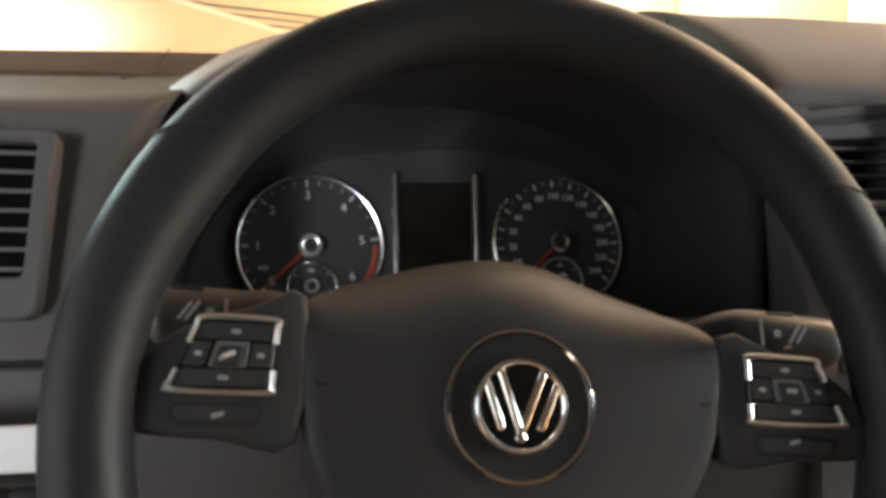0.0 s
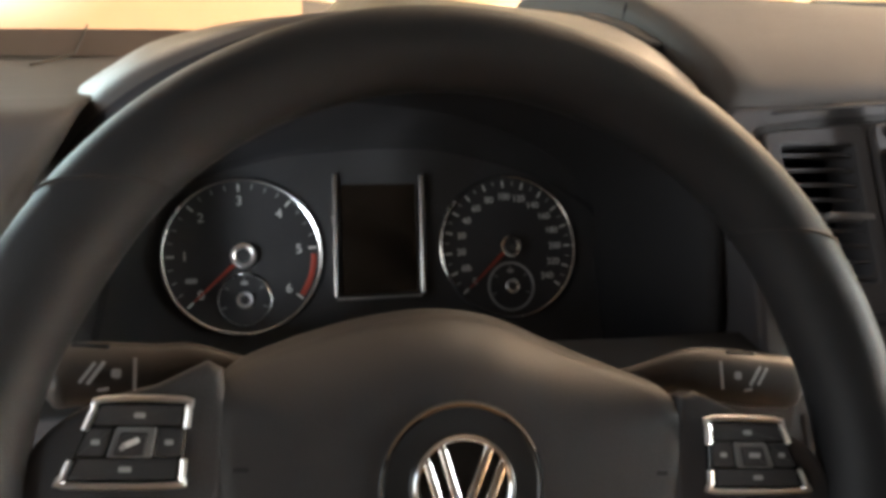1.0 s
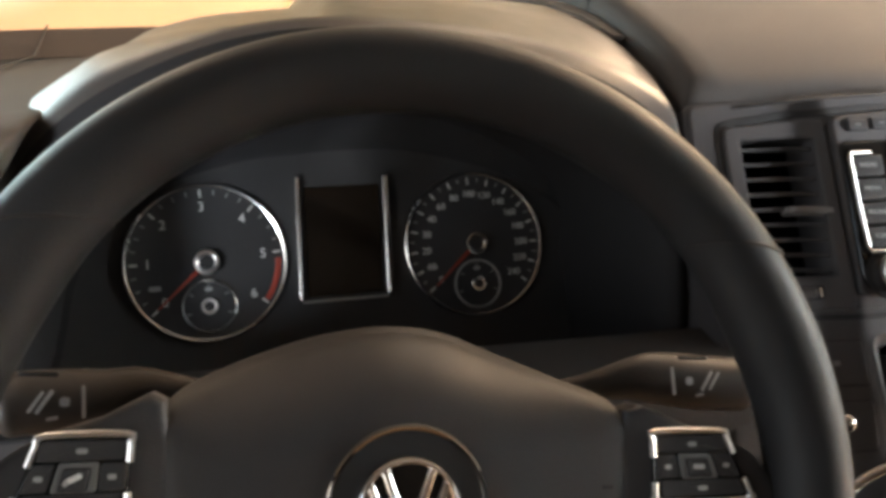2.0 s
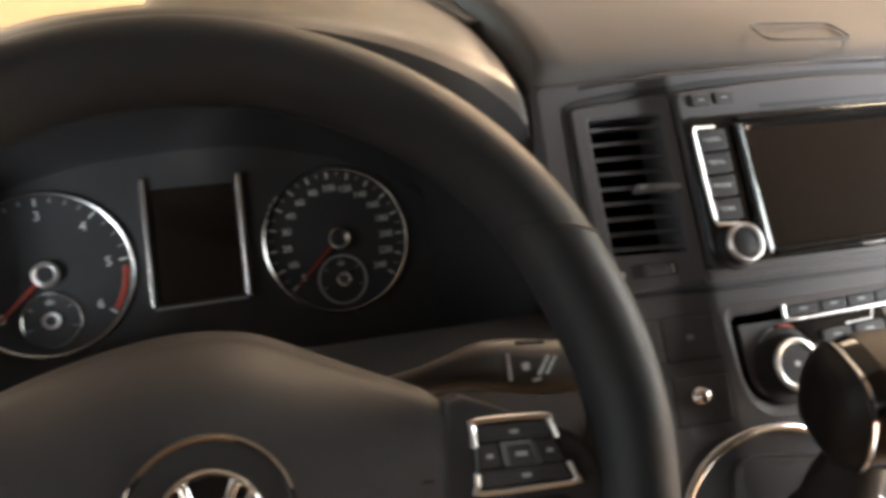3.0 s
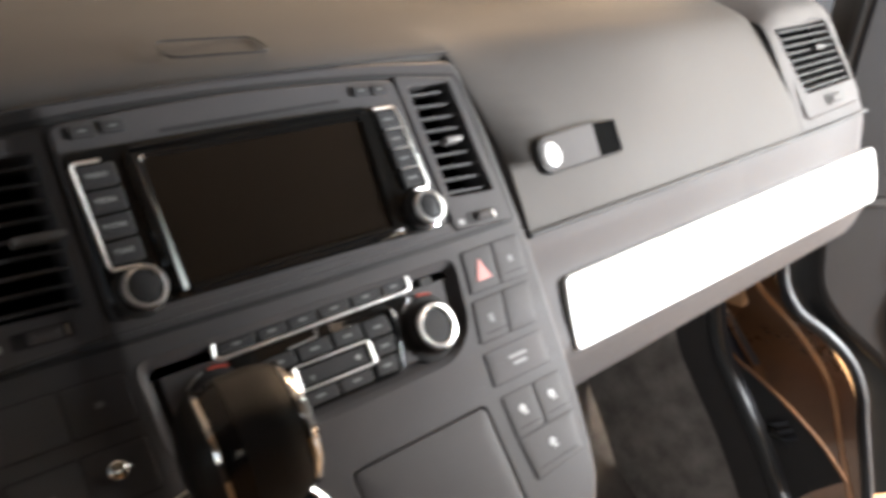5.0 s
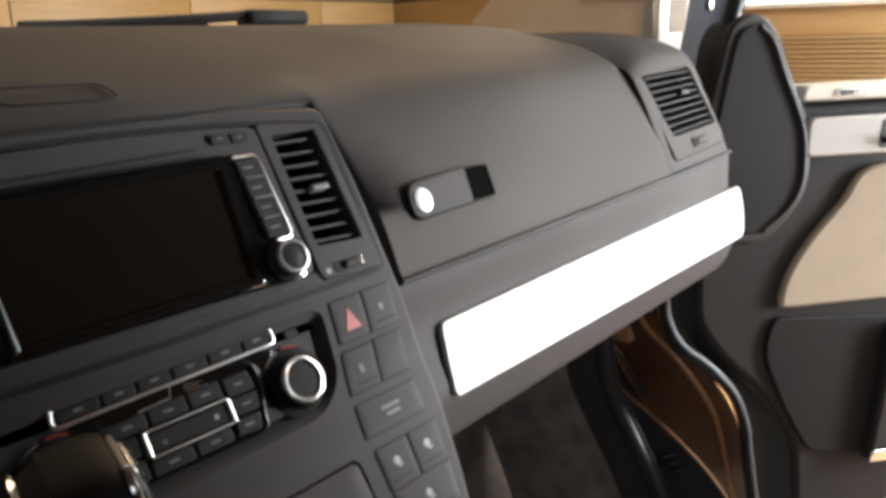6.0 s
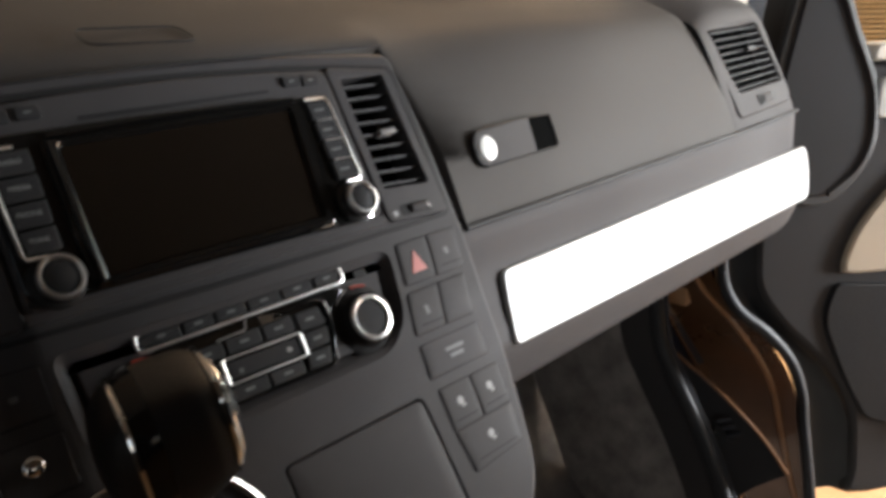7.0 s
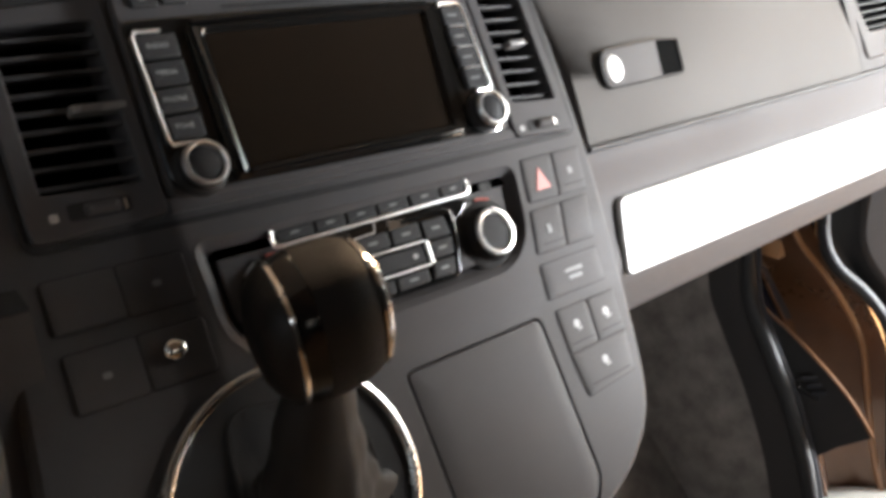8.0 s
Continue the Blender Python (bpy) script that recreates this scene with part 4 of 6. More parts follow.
def bow(things):
    """The console's face is bowed: its driver's edge and its foot lie further back than its middle."""
    bpy.context.view_layer.update()
    pivot = Vector((-0.2445, -0.0822, 0.3703))
    inv = STACK.inverted()

    def ease(q):
        q = min(1, max(0, q))
        return q * q * (3 - 2 * q)

    for top in things:
        for o in (top, *top.children_recursive):
            if o.type != "MESH":
                continue
            if o.data.users > 1:
                o.data = o.data.copy()
            m = inv @ o.matrix_world
            back = m.inverted()
            if o is not top and max(o.dimensions) > 0.012:
                cut_up(o.data, m, back)
            for v in o.data.vertices:
                p = m @ v.co
                u, h = p.x / MM, p.y / MM
                left, foot = ease((-106 - u) / 26), ease((-62 - h) / 55)
                d = 0.026 * (max(-150, min(150, u)) - 10) - 9 * left - 11 * foot + 5 * left * foot
                v.co = back @ (p + (p - pivot) * (d * MM / (p.z - pivot.z)))


def build_radio():
    r = thing("radio", STACK, "black navigation radio with a wide dark screen", "radio")
    face = rounded([(-109, 0), (-60, -1), (70, 0), (118, 4), (117, 110), (60, 113), (0, 114), (-60, 111), (-109, 106)], [6, 30, 30, 6, 6, 40, 40, 40, 6], 4)
    part("fascia", slab(face, 0, 4.5, 1.5), PANEL, r, "dark fascia")
    part("gloss_panel", slab(rounded([(-108, 2), (104, 3.4), (110, 12), (110, 91.5), (0, 93.5), (-107.5, 90)], [12, 8, 8, 6, 60, 6], 4), 4, 7.0, 1.6), GLOSS, r, "piano black front")
    part("screen", slab(rounded([(-69, 6.4), (68, 9.6), (74.5, 84), (-69, 80.4)], 2, 3), 6.9, 7.3, 0.2, seg=1), SCREEN, r, "unlit glass screen")
    frame_out = rounded([(-77, 3), (78, 5.4), (85, 89.4), (-77, 86)], 4, 3)
    part("screen_rim", bezel(frame_out, rounded([(-69, 6.4), (68, 9.6), (74.5, 84), (-69, 80.4)], 2, 3), 6.5, 9.6, 2.2), GLOSS, r)
    # curved glossy cheeks beside the glass
    for u0, u1 in ((-77, -69), (70, 79)):
        sec = []
        for k in range(7):
            q = k / 6
            h = 9.7 - 2.7 * (q if u0 < 0 else 1 - q) ** 1.6
            u = u0 + (u1 - u0) * q
            sec.append([((u + (0 if u0 < 0 else 7.0 * j / 6)) * MM, (8 + 76 * j / 6) * MM, h * MM) for j in range(7)])
        part("screen_cheek", loft(sec), GLOSS, r, sharp=70)
    sec = []
    for v, u in ((83.5, -73.2), (60, -72.4), (40, -71.9), (20, -71.4), (5, -70.8)):
        sec.append([((u + du) * MM, v * MM, h * MM) for du, h in ((-2.8, 6.6), (-2.4, 10.5), (-2.0, 10.8), (-0.4, 10.05), (1.0, 9.32), (2.4, 8.55), (2.9, 8.0), (3.1, 7.2))])
    part("gloss_bead", loft(sec), GLOSS, r, "glossy bevel beside the screen", sharp=80)
    # rounded glossy edges over and under the glass, and a slim bead at the top of the front
    part("lower_bead", tube([(-68, 5.4, 8.6), (0, 7.2, 8.9), (67, 8.6, 8.6)], 2.2, 16, unit=MM), GLOSS, r)
    part("upper_bead", tube(smooth_line([(-74, 86.6, 8.8), (0, 89.6, 9.3), (80, 90.4, 8.8)], 4), 1.3, 12, unit=MM), GLOSS, r)
    part("disc_slot", slab(rounded([(-53, 94.6), (68, 98.0), (68, 100.4), (-53, 97.0)], 0.8, 2), 4.4, 4.9, 0.2, seg=1), BLACK, r, "disc slot")
    for u0, v0 in ((-100, 97), (-84, 98), (80, 100.5), (95, 100)):
        b = part("key", slab(rect(u0, u0 + 13.5, v0, v0 + 7, 1.5), 4, 6.6, 1.0), BUTTON, r)
        bar(u0 + 6.5, v0 + 3.5, 6.6, 4, 1.2, FAINT, r)
    # key columns with chrome edging
    for side, (tl, tr, br, bl) in (("left", ((-105.4, 81.2), (-84.4, 82.0), (-84.6, 26.6), (-103.6, 25.8))), ("right", ((86.4, 87.4), (105.0, 87.4), (107.6, 31.4), (88.6, 31.4)))):
        tl, tr, br, bl = Vector(tl), Vector(tr), Vector(br), Vector(bl)
        for k in range(4):
            a, b2 = tl.lerp(bl, (k + 0.06) / 4), tr.lerp(br, (k + 0.06) / 4)
            c2, d2 = tl.lerp(bl, (k + 0.94) / 4), tr.lerp(br, (k + 0.94) / 4)
            part("key", slab(rounded([tuple(c2 + Vector((1.5, 0))), tuple(d2), tuple(b2), tuple(a + Vector((1.5, 0)))], 1.2, 3), 6.5, 10.0, 1.2), BUTTON, r)
            m = (a + b2 + c2 + d2) / 4
            if side == "left":
                lettering(("RADIO", "MEDIA", "PHONE", "TONE")[k], 3.6, m.x, m.y, 10.1, DIMINK, r, name="key_lettering")
            else:
                bar(m.x, m.y, 10.0, 8, 1.6, FAINT, r)
        ed = [tl + Vector((14, 1.2)), tl + Vector((1, 1.0)), tl + Vector((-0.5, -2)), bl + Vector((-0.5, 2)), bl + Vector((1, -1.2)), bl + Vector((15, -1.6))] if side == "left" else [tr + Vector((-17, 1.2)), tr + Vector((-2, 1.0)), tr + Vector((0.5, -2)), br + Vector((0.5, 2)), br + Vector((-1.5, -1.5)), br + Vector((-12, -1.6))]
        part("chrome_edge", tube([(p.x, p.y, 9.6) for p in ed], 1.1, 8, unit=MM), BRIGHTWORK, r, "chrome edging")
        if side == "right":
            for k in (1, 2, 3):
                a, b2 = tl.lerp(bl, k / 4), tr.lerp(br, k / 4)
                part("chrome_bar", tube([(a.x + 4, a.y, 9.8), (b2.x, b2.y, 9.8)], 0.7, 6, unit=MM), BRIGHTWORK, r)
    kn = None
    for u, v in ((-92.6, 11.8), (97, 15.6)):
        if kn is None:
            kn = part("knob", lathe([(14, 6), (14, 8), (12, 9), (11.2, 10), (11, 17.2), (10.4, 17.8)], 44), BLACK, r, "rotary knob with a chrome ring")
            kn.matrix_local = Matrix.Translation((u * MM, v * MM, 0))
            part("knob_ring", lathe([(11.4, 15), (11.4, 17.4), (10.8, 18.4), (9.6, 18.6), (9.0, 18.0), (8.8, 17)], 44), BRIGHTWORK, kn)
            part("knob_cap", lathe([(8.8, 17.0), (8.2, 17.5), (0, 17.9)], 44), BUTTON, kn)
        else:
            k2 = again(kn, r, Matrix.Translation((u * MM, v * MM, 0)))
            tagged(k2, "rotary knob with a chrome ring")
            for ch in kn.children:
                again(ch, k2, Matrix.Identity(4))
    # catch-light of the housing, added as a chrome edge along its lower right corner
    part("chrome_lip", tube(smooth_line([(56, 4.4, 6.5), (76, 3.9, 6.8), (94, 3.0, 7.0), (104, 4.6, 7.0), (108.4, 9, 7.0), (109.4, 15, 6.8)], 4), 1.9, 8, unit=MM), CHROME, r)


def build_climate():
    c = thing("climate_panel", STACK @ Matrix.Translation((0, 0, -0.010)), "black automatic climate control panel with two dials", "climate control")
    # sloping wall of the recess, then the base plate
    inner = inset(CLIMA, 8.5)
    bm = bmesh.new()
    rows = [loop(bm, inset(CLIMA, -0.6), 10.6), loop(bm, CLIMA, 10.0), loop(bm, inset(CLIMA, 3.0), 8.4), loop(bm, inset(CLIMA, 7.2), 3.0), loop(bm, inner, 2.2)]
    for a, b in zip(rows, rows[1:]):
        bridge(bm, a, b)
    part("recess_wall", bm, PANEL, c, "sloping wall round the climate panel", sharp=60)
    part("base", slab(inset(CLIMA, 9.5), -0.6, 6.0, 1.2), PANEL, c)
    part("gloss_panel", slab(rounded([(-48, -77), (46, -77.5), (52, -60), (54, -46), (72, -34), (60, -31.5), (-56, -34), (-58, -38), (-50, -46)], [5, 5, 14, 14, 5, 3, 3, 6, 14], 4), 5.4, 7.6, 1.4), GLOSS, c, "piano black centre")
    # swept glossy border right of the keys
    part("swept_border", tube(smooth_line([(16, -37.6, 7.6), (34, -36.0, 7.8), (48, -36.6, 8.0), (51.5, -42, 8.0), (50.5, -52, 8.0), (48.0, -64, 7.8), (45.6, -75, 7.4)], 5), [1.4] * 6 + [2.2] * 19 + [1.6] * 6, 10, unit=MM), GLOSS, c, "glossy swept border", sharp=80)
    cuts = (-62.5, -38.4, -18.6, 2.4, 25.8, 49.4, 70.6)
    foot, head = (lambda u: -32.2 + (u + 62) * 0.022), (lambda u: -25.2 + (u + 62) * 0.031)
    for a, b in zip(cuts, cuts[1:]):
        a, b = a + 0.5, b - 0.5
        k = part("key", slab(rounded([(a, foot(a)), (b, foot(b)), (b, head(b)), (a, head(a))], 1.2, 3), 3.5, 9.2, 1.4), BUTTON, c)
        bar((a + b) / 2, (foot(a) + head(b)) / 2 + 0.4, 9.2, 5, 1.8, FAINT, k)
    st = smooth_line([(-63.4, -24.6, 8.6), (-64.6, -30.6, 9.2), (-62.2, -33.4, 9.4), (-50, -33.3, 9.5)], 4) + [(0, -32.0, 9.6)] + smooth_line([(55, -30.6, 9.5), (67, -30.2, 9.4), (71, -28.2, 9.2), (71.4, -21.4, 8.6)], 4)
    part("chrome_strip", tube(st, 1.15, 8, unit=MM), BRIGHTWORK, c, "long chrome strip under the keys")
    part("display", slab(rounded([(-44, -43.5), (0, -39.6), (46, -38.6), (46, -33.6), (-44, -35.6)], 1.5, 3), 7.4, 7.9, 0.2, seg=1), SCREEN, c)
    part("display_edge", tube([(-22, -40.2, 8.0), (-3.0, -39.0, 8.0), (-1.4, -33.6, 8.0)], 0.55, 6, unit=MM), BRIGHTWORK, c)
    # Chrome plate added for a window's reflection in the black panel.
    part("bright_plate", slab(rounded([(7.4, -40.4), (20, -39.6), (23.6, -36.6), (6.6, -34.0)], 1.2, 3), 7.6, 8.3, 0.3), CHROME, c)
    for quad in ([(-18.6, -40.6), (4.2, -39.8), (4.4, -49.4), (-18.6, -50.0)], [(5.6, -40.0), (26.6, -39.0), (26.6, -49.4), (5.8, -49.6)], [(28.2, -39.8), (46.4, -39.4), (48.0, -51.2), (28.6, -51.4)], [(30.2, -52.4), (48.0, -52.2), (45.4, -63.0), (29.2, -63.0)], [(28.0, -64.2), (45.0, -64.2), (42.0, -74.8), (25.2, -74.2)], [(-42, -41.6), (-20, -40.8), (-20, -50.0), (-42, -50.0)], [(-44, -51.2), (-28, -51.2), (-28.6, -62.6), (-45, -62.6)], [(-45, -64), (-28.6, -64), (-28, -75), (-43, -75)], [(-26.6, -66.8), (-1.4, -66.8), (-1.4, -75.2), (-26.6, -75.6)], [(0, -66.8), (23.6, -66.4), (23, -74.8), (0, -75.2)]):
        tl, tr, br, bl = quad
        k = part("key", slab(rounded([bl, br, tr, tl], 1.6, 3), 6, 9.4, 1.3), BUTTON, c)
        bar(sum(p[0] for p in quad) / 4, sum(p[1] for p in quad) / 4, 9.4, 6, 1.8, FAINT, k)
    k = part("rocker", slab(rounded([(-22.6, -63.8), (25, -63.6), (25.4, -52.8), (-22.6, -53.2)], 1.2, 3), 6, 9.6, 1.2), BUTTON, c)
    bar(17.5, -58.4, 9.6, 3.4, 3.0, DIMINK, k)
    bar(-15, -60.0, 9.6, 2.6, 2.6, FAINT, k)
    part("rocker_frame", tube([(p[0], p[1], 9.9) for p in rounded([(-24.8, -65.6), (27.0, -65.2), (27.6, -51.2), (-24.6, -51.6)], 2.0, 3)], 0.85, 6, unit=MM, closed=True), BRIGHTWORK, c, "chrome frame round the rocker")
    for u in (-24.7, 27.2):
        part("frame_post", tube([(u, -65.0, 10.0), (u, -51.8, 10.0)], 1.25, 8, unit=MM), BRIGHTWORK, c)
    kn = None
    for u, v in ((-66.8, -58.6), (77.4, -57.8)):
        if kn is None:
            kn = part("dial", lathe([(23.5, 4), (23.5, 5.4), (21.5, 7.0), (18.6, 7.4), (17.4, 8.4), (16.8, 13), (15.6, 14.2)], 48), BLACK, c, "temperature dial with a bright ring")
            kn.matrix_local = Matrix.Translation((u * MM, v * MM, 0))
            part("dial_ring", lathe([(15.4, 10), (15.3, 13.4), (14.5, 14.8), (12.9, 15.2), (11.9, 14.6), (11.7, 13)], 48), BRIGHTWORK, kn)
            cap = part("dial_cap", lathe([(11.7, 13.2), (11, 13.8), (0, 14.2)], 48), BUTTON, kn)
            bar(0, 0, 14.2, 3.4, 3.0, DIMINK, kn)
        else:
            k2 = again(kn, c, Matrix.Translation((u * MM, v * MM, 0)))
            tagged(k2, "temperature dial with a bright ring")
            for ch in kn.children:
                again(ch, k2, ch.matrix_local.copy())
        part("red_mark", tube([((u + 22.6 * math.cos(a)), v + 22.6 * math.sin(a), 7.2) for a in [1.18 + 0.07 * i for i in range(8)]], 0.9, 6, unit=MM), RED, c)
        part("blue_mark", tube([((u + 22.6 * math.cos(a)), v + 22.6 * math.sin(a), 7.2) for a in [1.85 + 0.08 * i for i in range(8)]], 0.8, 6, unit=MM), TAB, c)
    part("socket_cover", slab(rect(82, 92, -31, -25.5, 1.5), 5.5, 6.6, 0.4, seg=1), BLACK, c)


def switch(parent, quad, mark=None, w=0.9, lower=False, radii=2.2):
    """A flush switch in a narrow dark gap; lower: the grip ridge near its foot."""
    tl, tr, br, bl = quad
    edge = rounded([bl, br, tr, tl], radii, 3)
    b = part("switch", slab(edge, -2.0, w, 0.7, dome=0.2), PANEL, parent)
    part("seam", slab(inset(edge, -0.75), -2.0, 0.3, 0.1, seg=1), BLACK, b)
    cu, cv = sum(p[0] for p in quad) / 4, sum(p[1] for p in quad) / 4
    if mark:
        mark(b, cu, cv, w + 0.3)
    if lower:
        bar(cu + 1, cv - (tl[1] - bl[1]) * 0.32, w + 0.2, (tr[0] - tl[0]) * 0.7, 1.0, BLACK, b, "ridge", 1.0)
    return b


def build_switches():
    s = thing("console_switches", STACK, "bank of dark square switches on the console", "switches", group="switch banks")

    def hazard(b, u, v, w):
        part("hazard_triangle", slab(rounded([(u - 7, v - 8), (u + 7, v - 7.6), (u + 0.5, v + 7.5)], 0.8, 2), w - 0.4, w + 0.3, 0.1, seg=1), PINK, b, "pale red warning triangle")

    def glyph(n, lu, lv, mat):
        def f(b, u, v, w):
            for k in range(n):
                bar(u, v + (n - 1) * 2.4 - 4.8 * k, w, lu * (1 - 0.25 * k), lv, mat, b)
        return f

    def lamp(b, u, v, w):
        part("glyph", lathe([(3.1, w - 0.3), (2.9, w), (0, w + 0.2)], 16, at=(u - 0.5, v + 2.0)), DIMINK, b, "white lamp symbol")
        bar(u + 1.2, v - 1.6, w, 4.2, 1.2, DIMINK, b, turn=18)

    rows = [((120.4, -18), (177, -17), (172.5, -46), (116, -46.5)), ((114, -52), (170, -51), (163, -79.5), (107.5, -80)), ((106.5, -87), (162, -86.5), (160.5, -109), (104, -109.5)), ((106.3, -117.6), (164, -117.6), (161.8, -145), (106.8, -146)), ((106.9, -147), (161.7, -146), (158.5, -172), (110.5, -175.5))]
    for i, (tl, tr, br, bl) in enumerate(rows):
        tl, tr, br, bl = Vector(tl), Vector(tr), Vector(br), Vector(bl)
        if i in (2, 4):
            switch(s, [tuple(p) for p in (tl, tr, br, bl)], glyph(2, 17, 2.6, FAINT) if i == 2 else lamp, 0.8, lower=i == 4)
            continue
        tm, bmid = tl.lerp(tr, 0.5), bl.lerp(br, 0.5)
        marks = {0: (hazard, glyph(1, 4, 5, FAINT)), 1: (glyph(1, 4, 6, FAINT), None), 3: (lamp, lamp)}[i]
        switch(s, [tuple(p) for p in (tl, tm - Vector((0.7, 0)), bmid - Vector((0.7, 0)), bl)], marks[0], 0.8, lower=i in (1, 3))
        switch(s, [tuple(p) for p in (tm + Vector((0.7, 0)), tr, br, bmid + Vector((0.7, 0)))], marks[1], 0.8, lower=i in (0, 3))
    s2 = thing("driver_switches", STACK, "two rows of blank dark switches beside the gear lever", "switches", group="switch banks")
    for v0, v1 in ((-48, -24), (-83, -57)):
        switch(s2, [(-175, v1), (-143.5, v1), (-143.5, v0), (-175, v0)], glyph(1, 4, 3, FAINT) if v0 < -60 else None, 0.9)
        switch(s2, [(-142.9, v1), (-111, v1), (-111, v0), (-142.9, v0)], glyph(1, 4, 3, FAINT) if v0 > -60 else None, 0.9)
    part("bright_stud", lathe([(5.2, 1.5), (5.5, 3.2), (4.8, 4.8), (3.6, 5.8), (2.0, 6.5), (0, 6.7)], 28, at=(-129, -68)), CHROME, s2, "small round chrome stud")


def build_gear():
    g = thing("gear_lever", STACK @ Matrix.Translation((-0.0929, -0.1552, 0)), "short black gear lever in a chrome-ringed gate", "gear lever")
    part("gate_ring", ring(64.4, 3.2, 1.5, seg=80, tseg=12, flat=1.3), SATIN, g, "broad chrome gate ring")
    part("gate_plate", lathe([(63, -1), (62, 1.6), (40, 2.0), (0, 2.0)], 60), material("gate_satin_black", (0.030, 0.030, 0.032), 0.34, vary=0.1, spec=0.35), g, "satin black gate plate")
    slot = rounded([(-32, -60), (48, -60), (40, 42), (-24, 52)], [4, 4, 10, 16], 5)
    part("gate_slot", slab(slot, 1.4, 2.5, 0.3, seg=1), BLACK, g)
    part("gate_edge", tube([(p[0], p[1], 2.6) for p in inset(slot, -1.2)], 0.9, 6, unit=MM, closed=True), BUTTON, g, "raised edge of the gate")
    for u, v in ((-50, -14), (-48, -30), (-44, -44)):
        bar(u, v, 2.1, 4.0, 3.4, FAINT, g)
    # pleated boot between the gate and the knob
    bm = bmesh.new()
    rows = []
    line = smooth_line([(6, -10, 2.4), (3, 3, 16), (0, 20, 34), (-3, 40, 54), (-4, 58, 70)], 5)
    for i, (x, y, z) in enumerate(line):
        q = i / (len(line) - 1)
        r = 40 - 26 * q ** 0.7
        row = []
        for j in range(48):
            a = 2 * math.pi * j / 48
            fold = 1 + 0.10 * (1 - q) * math.cos(6 * a + 1.2 * q) + 0.05 * math.cos(11 * a) * (1 - q) + 0.035 * math.sin(q * 22 + 2 * math.cos(a))
            row.append(bm.verts.new(((x + r * fold * math.cos(a)) * MM, (y + 0.8 * r * fold * math.sin(a)) * MM, (z - 0.45 * r * math.sin(a) * q) * MM)))
        rows.append(row)
    for a, b in zip(rows, rows[1:]):
        bridge(bm, a, b)
    part("boot", bm, BLACK, g, "dark pleated leather boot", sharp=80)
    K = Matrix.Translation((-0.0025, 0.0770, 0.080)) @ (STACK.to_3x3().inverted() @ pose(0, 0, 0, 12, -9, -15).to_3x3()).to_4x4()

    def shape(x, y, z):
        s = lambda q: math.copysign(abs(q) ** 0.66, q)
        taper = 1.0 - 0.46 * max(0, -z) ** 1.3
        return Vector((s(x) * 28.5 * taper + 2.0 * z, s(y) * 27 * taper, s(z) * 33 - 1.5)) * MM

    bm = bmesh.new()
    bmesh.ops.create_uvsphere(bm, u_segments=48, v_segments=32, radius=1.0)
    for v in bm.verts:
        v.co = shape(*v.co)

    def slice_of(x0, x1, grow=0.0):
        c = bm.copy()
        for x, sgn in ((x0, -1), (x1, 1)):
            if x is not None:
                bmesh.ops.bisect_plane(c, geom=c.verts[:] + c.edges[:] + c.faces[:], plane_co=(x * MM, 0, 0), plane_no=(sgn, 0, 0), clear_outer=True)
        if grow:
            for v in c.verts:
                v.co.yz = v.co.yz * (1 + grow)
        return c

    def girdle(x, grow, a0, a1, n=56):
        """A line round the knob's skin at one x."""
        rim = []
        for i in range(n + 1):
            a = a0 + (a1 - a0) * i / n
            lo, hi = 0.0, 1.0
            for _ in range(30):
                # how far along x on the unit ball gives that x on the skin
                mid = (lo + hi) / 2
                z = math.sqrt(1 - mid * mid) * math.cos(a)
                p = shape(math.copysign(mid, x), math.sqrt(1 - mid * mid) * math.sin(a), z)
                if abs(p.x) / MM < abs(x):
                    lo = mid
                else:
                    hi = mid
            rim.append((p.x / MM, p.y / MM * grow, (p.z / MM + 1.5) * grow - 1.5))
        return rim

    k = part("knob", slice_of(-5, 21), KNOB, g, "rounded black leather knob")
    k.matrix_local = K
    part("gloss_strip", slice_of(-15, -5, -0.012), material("dark_gloss_strip", (0.006, 0.005, 0.005), 0.16, vary=0.1, spec=0.4), k, "glossy black strip down the knob")
    part("leather_cheek", slice_of(None, -15), KNOB, k)
    part("end_cap", slice_of(21, None, -0.03), GLOSS, k, "glossy black end cap")
    bm.free()
    part("chrome_band", tube(girdle(-15, 1.01, -2.75, 2.75), 1.35, 8, unit=MM), CHROME, k, "thin chrome band")
    part("cap_edge", tube(girdle(20.8, 1.012, -2.75, 2.75), 1.6, 8, unit=MM), CHROME, k, "chrome edge of the end cap")
    part("cap_inlay", tube(girdle(23.5, 0.93, -1.9, 0.2, 24), 1.5, 8, unit=MM), SATIN, k, "short bright inlay")


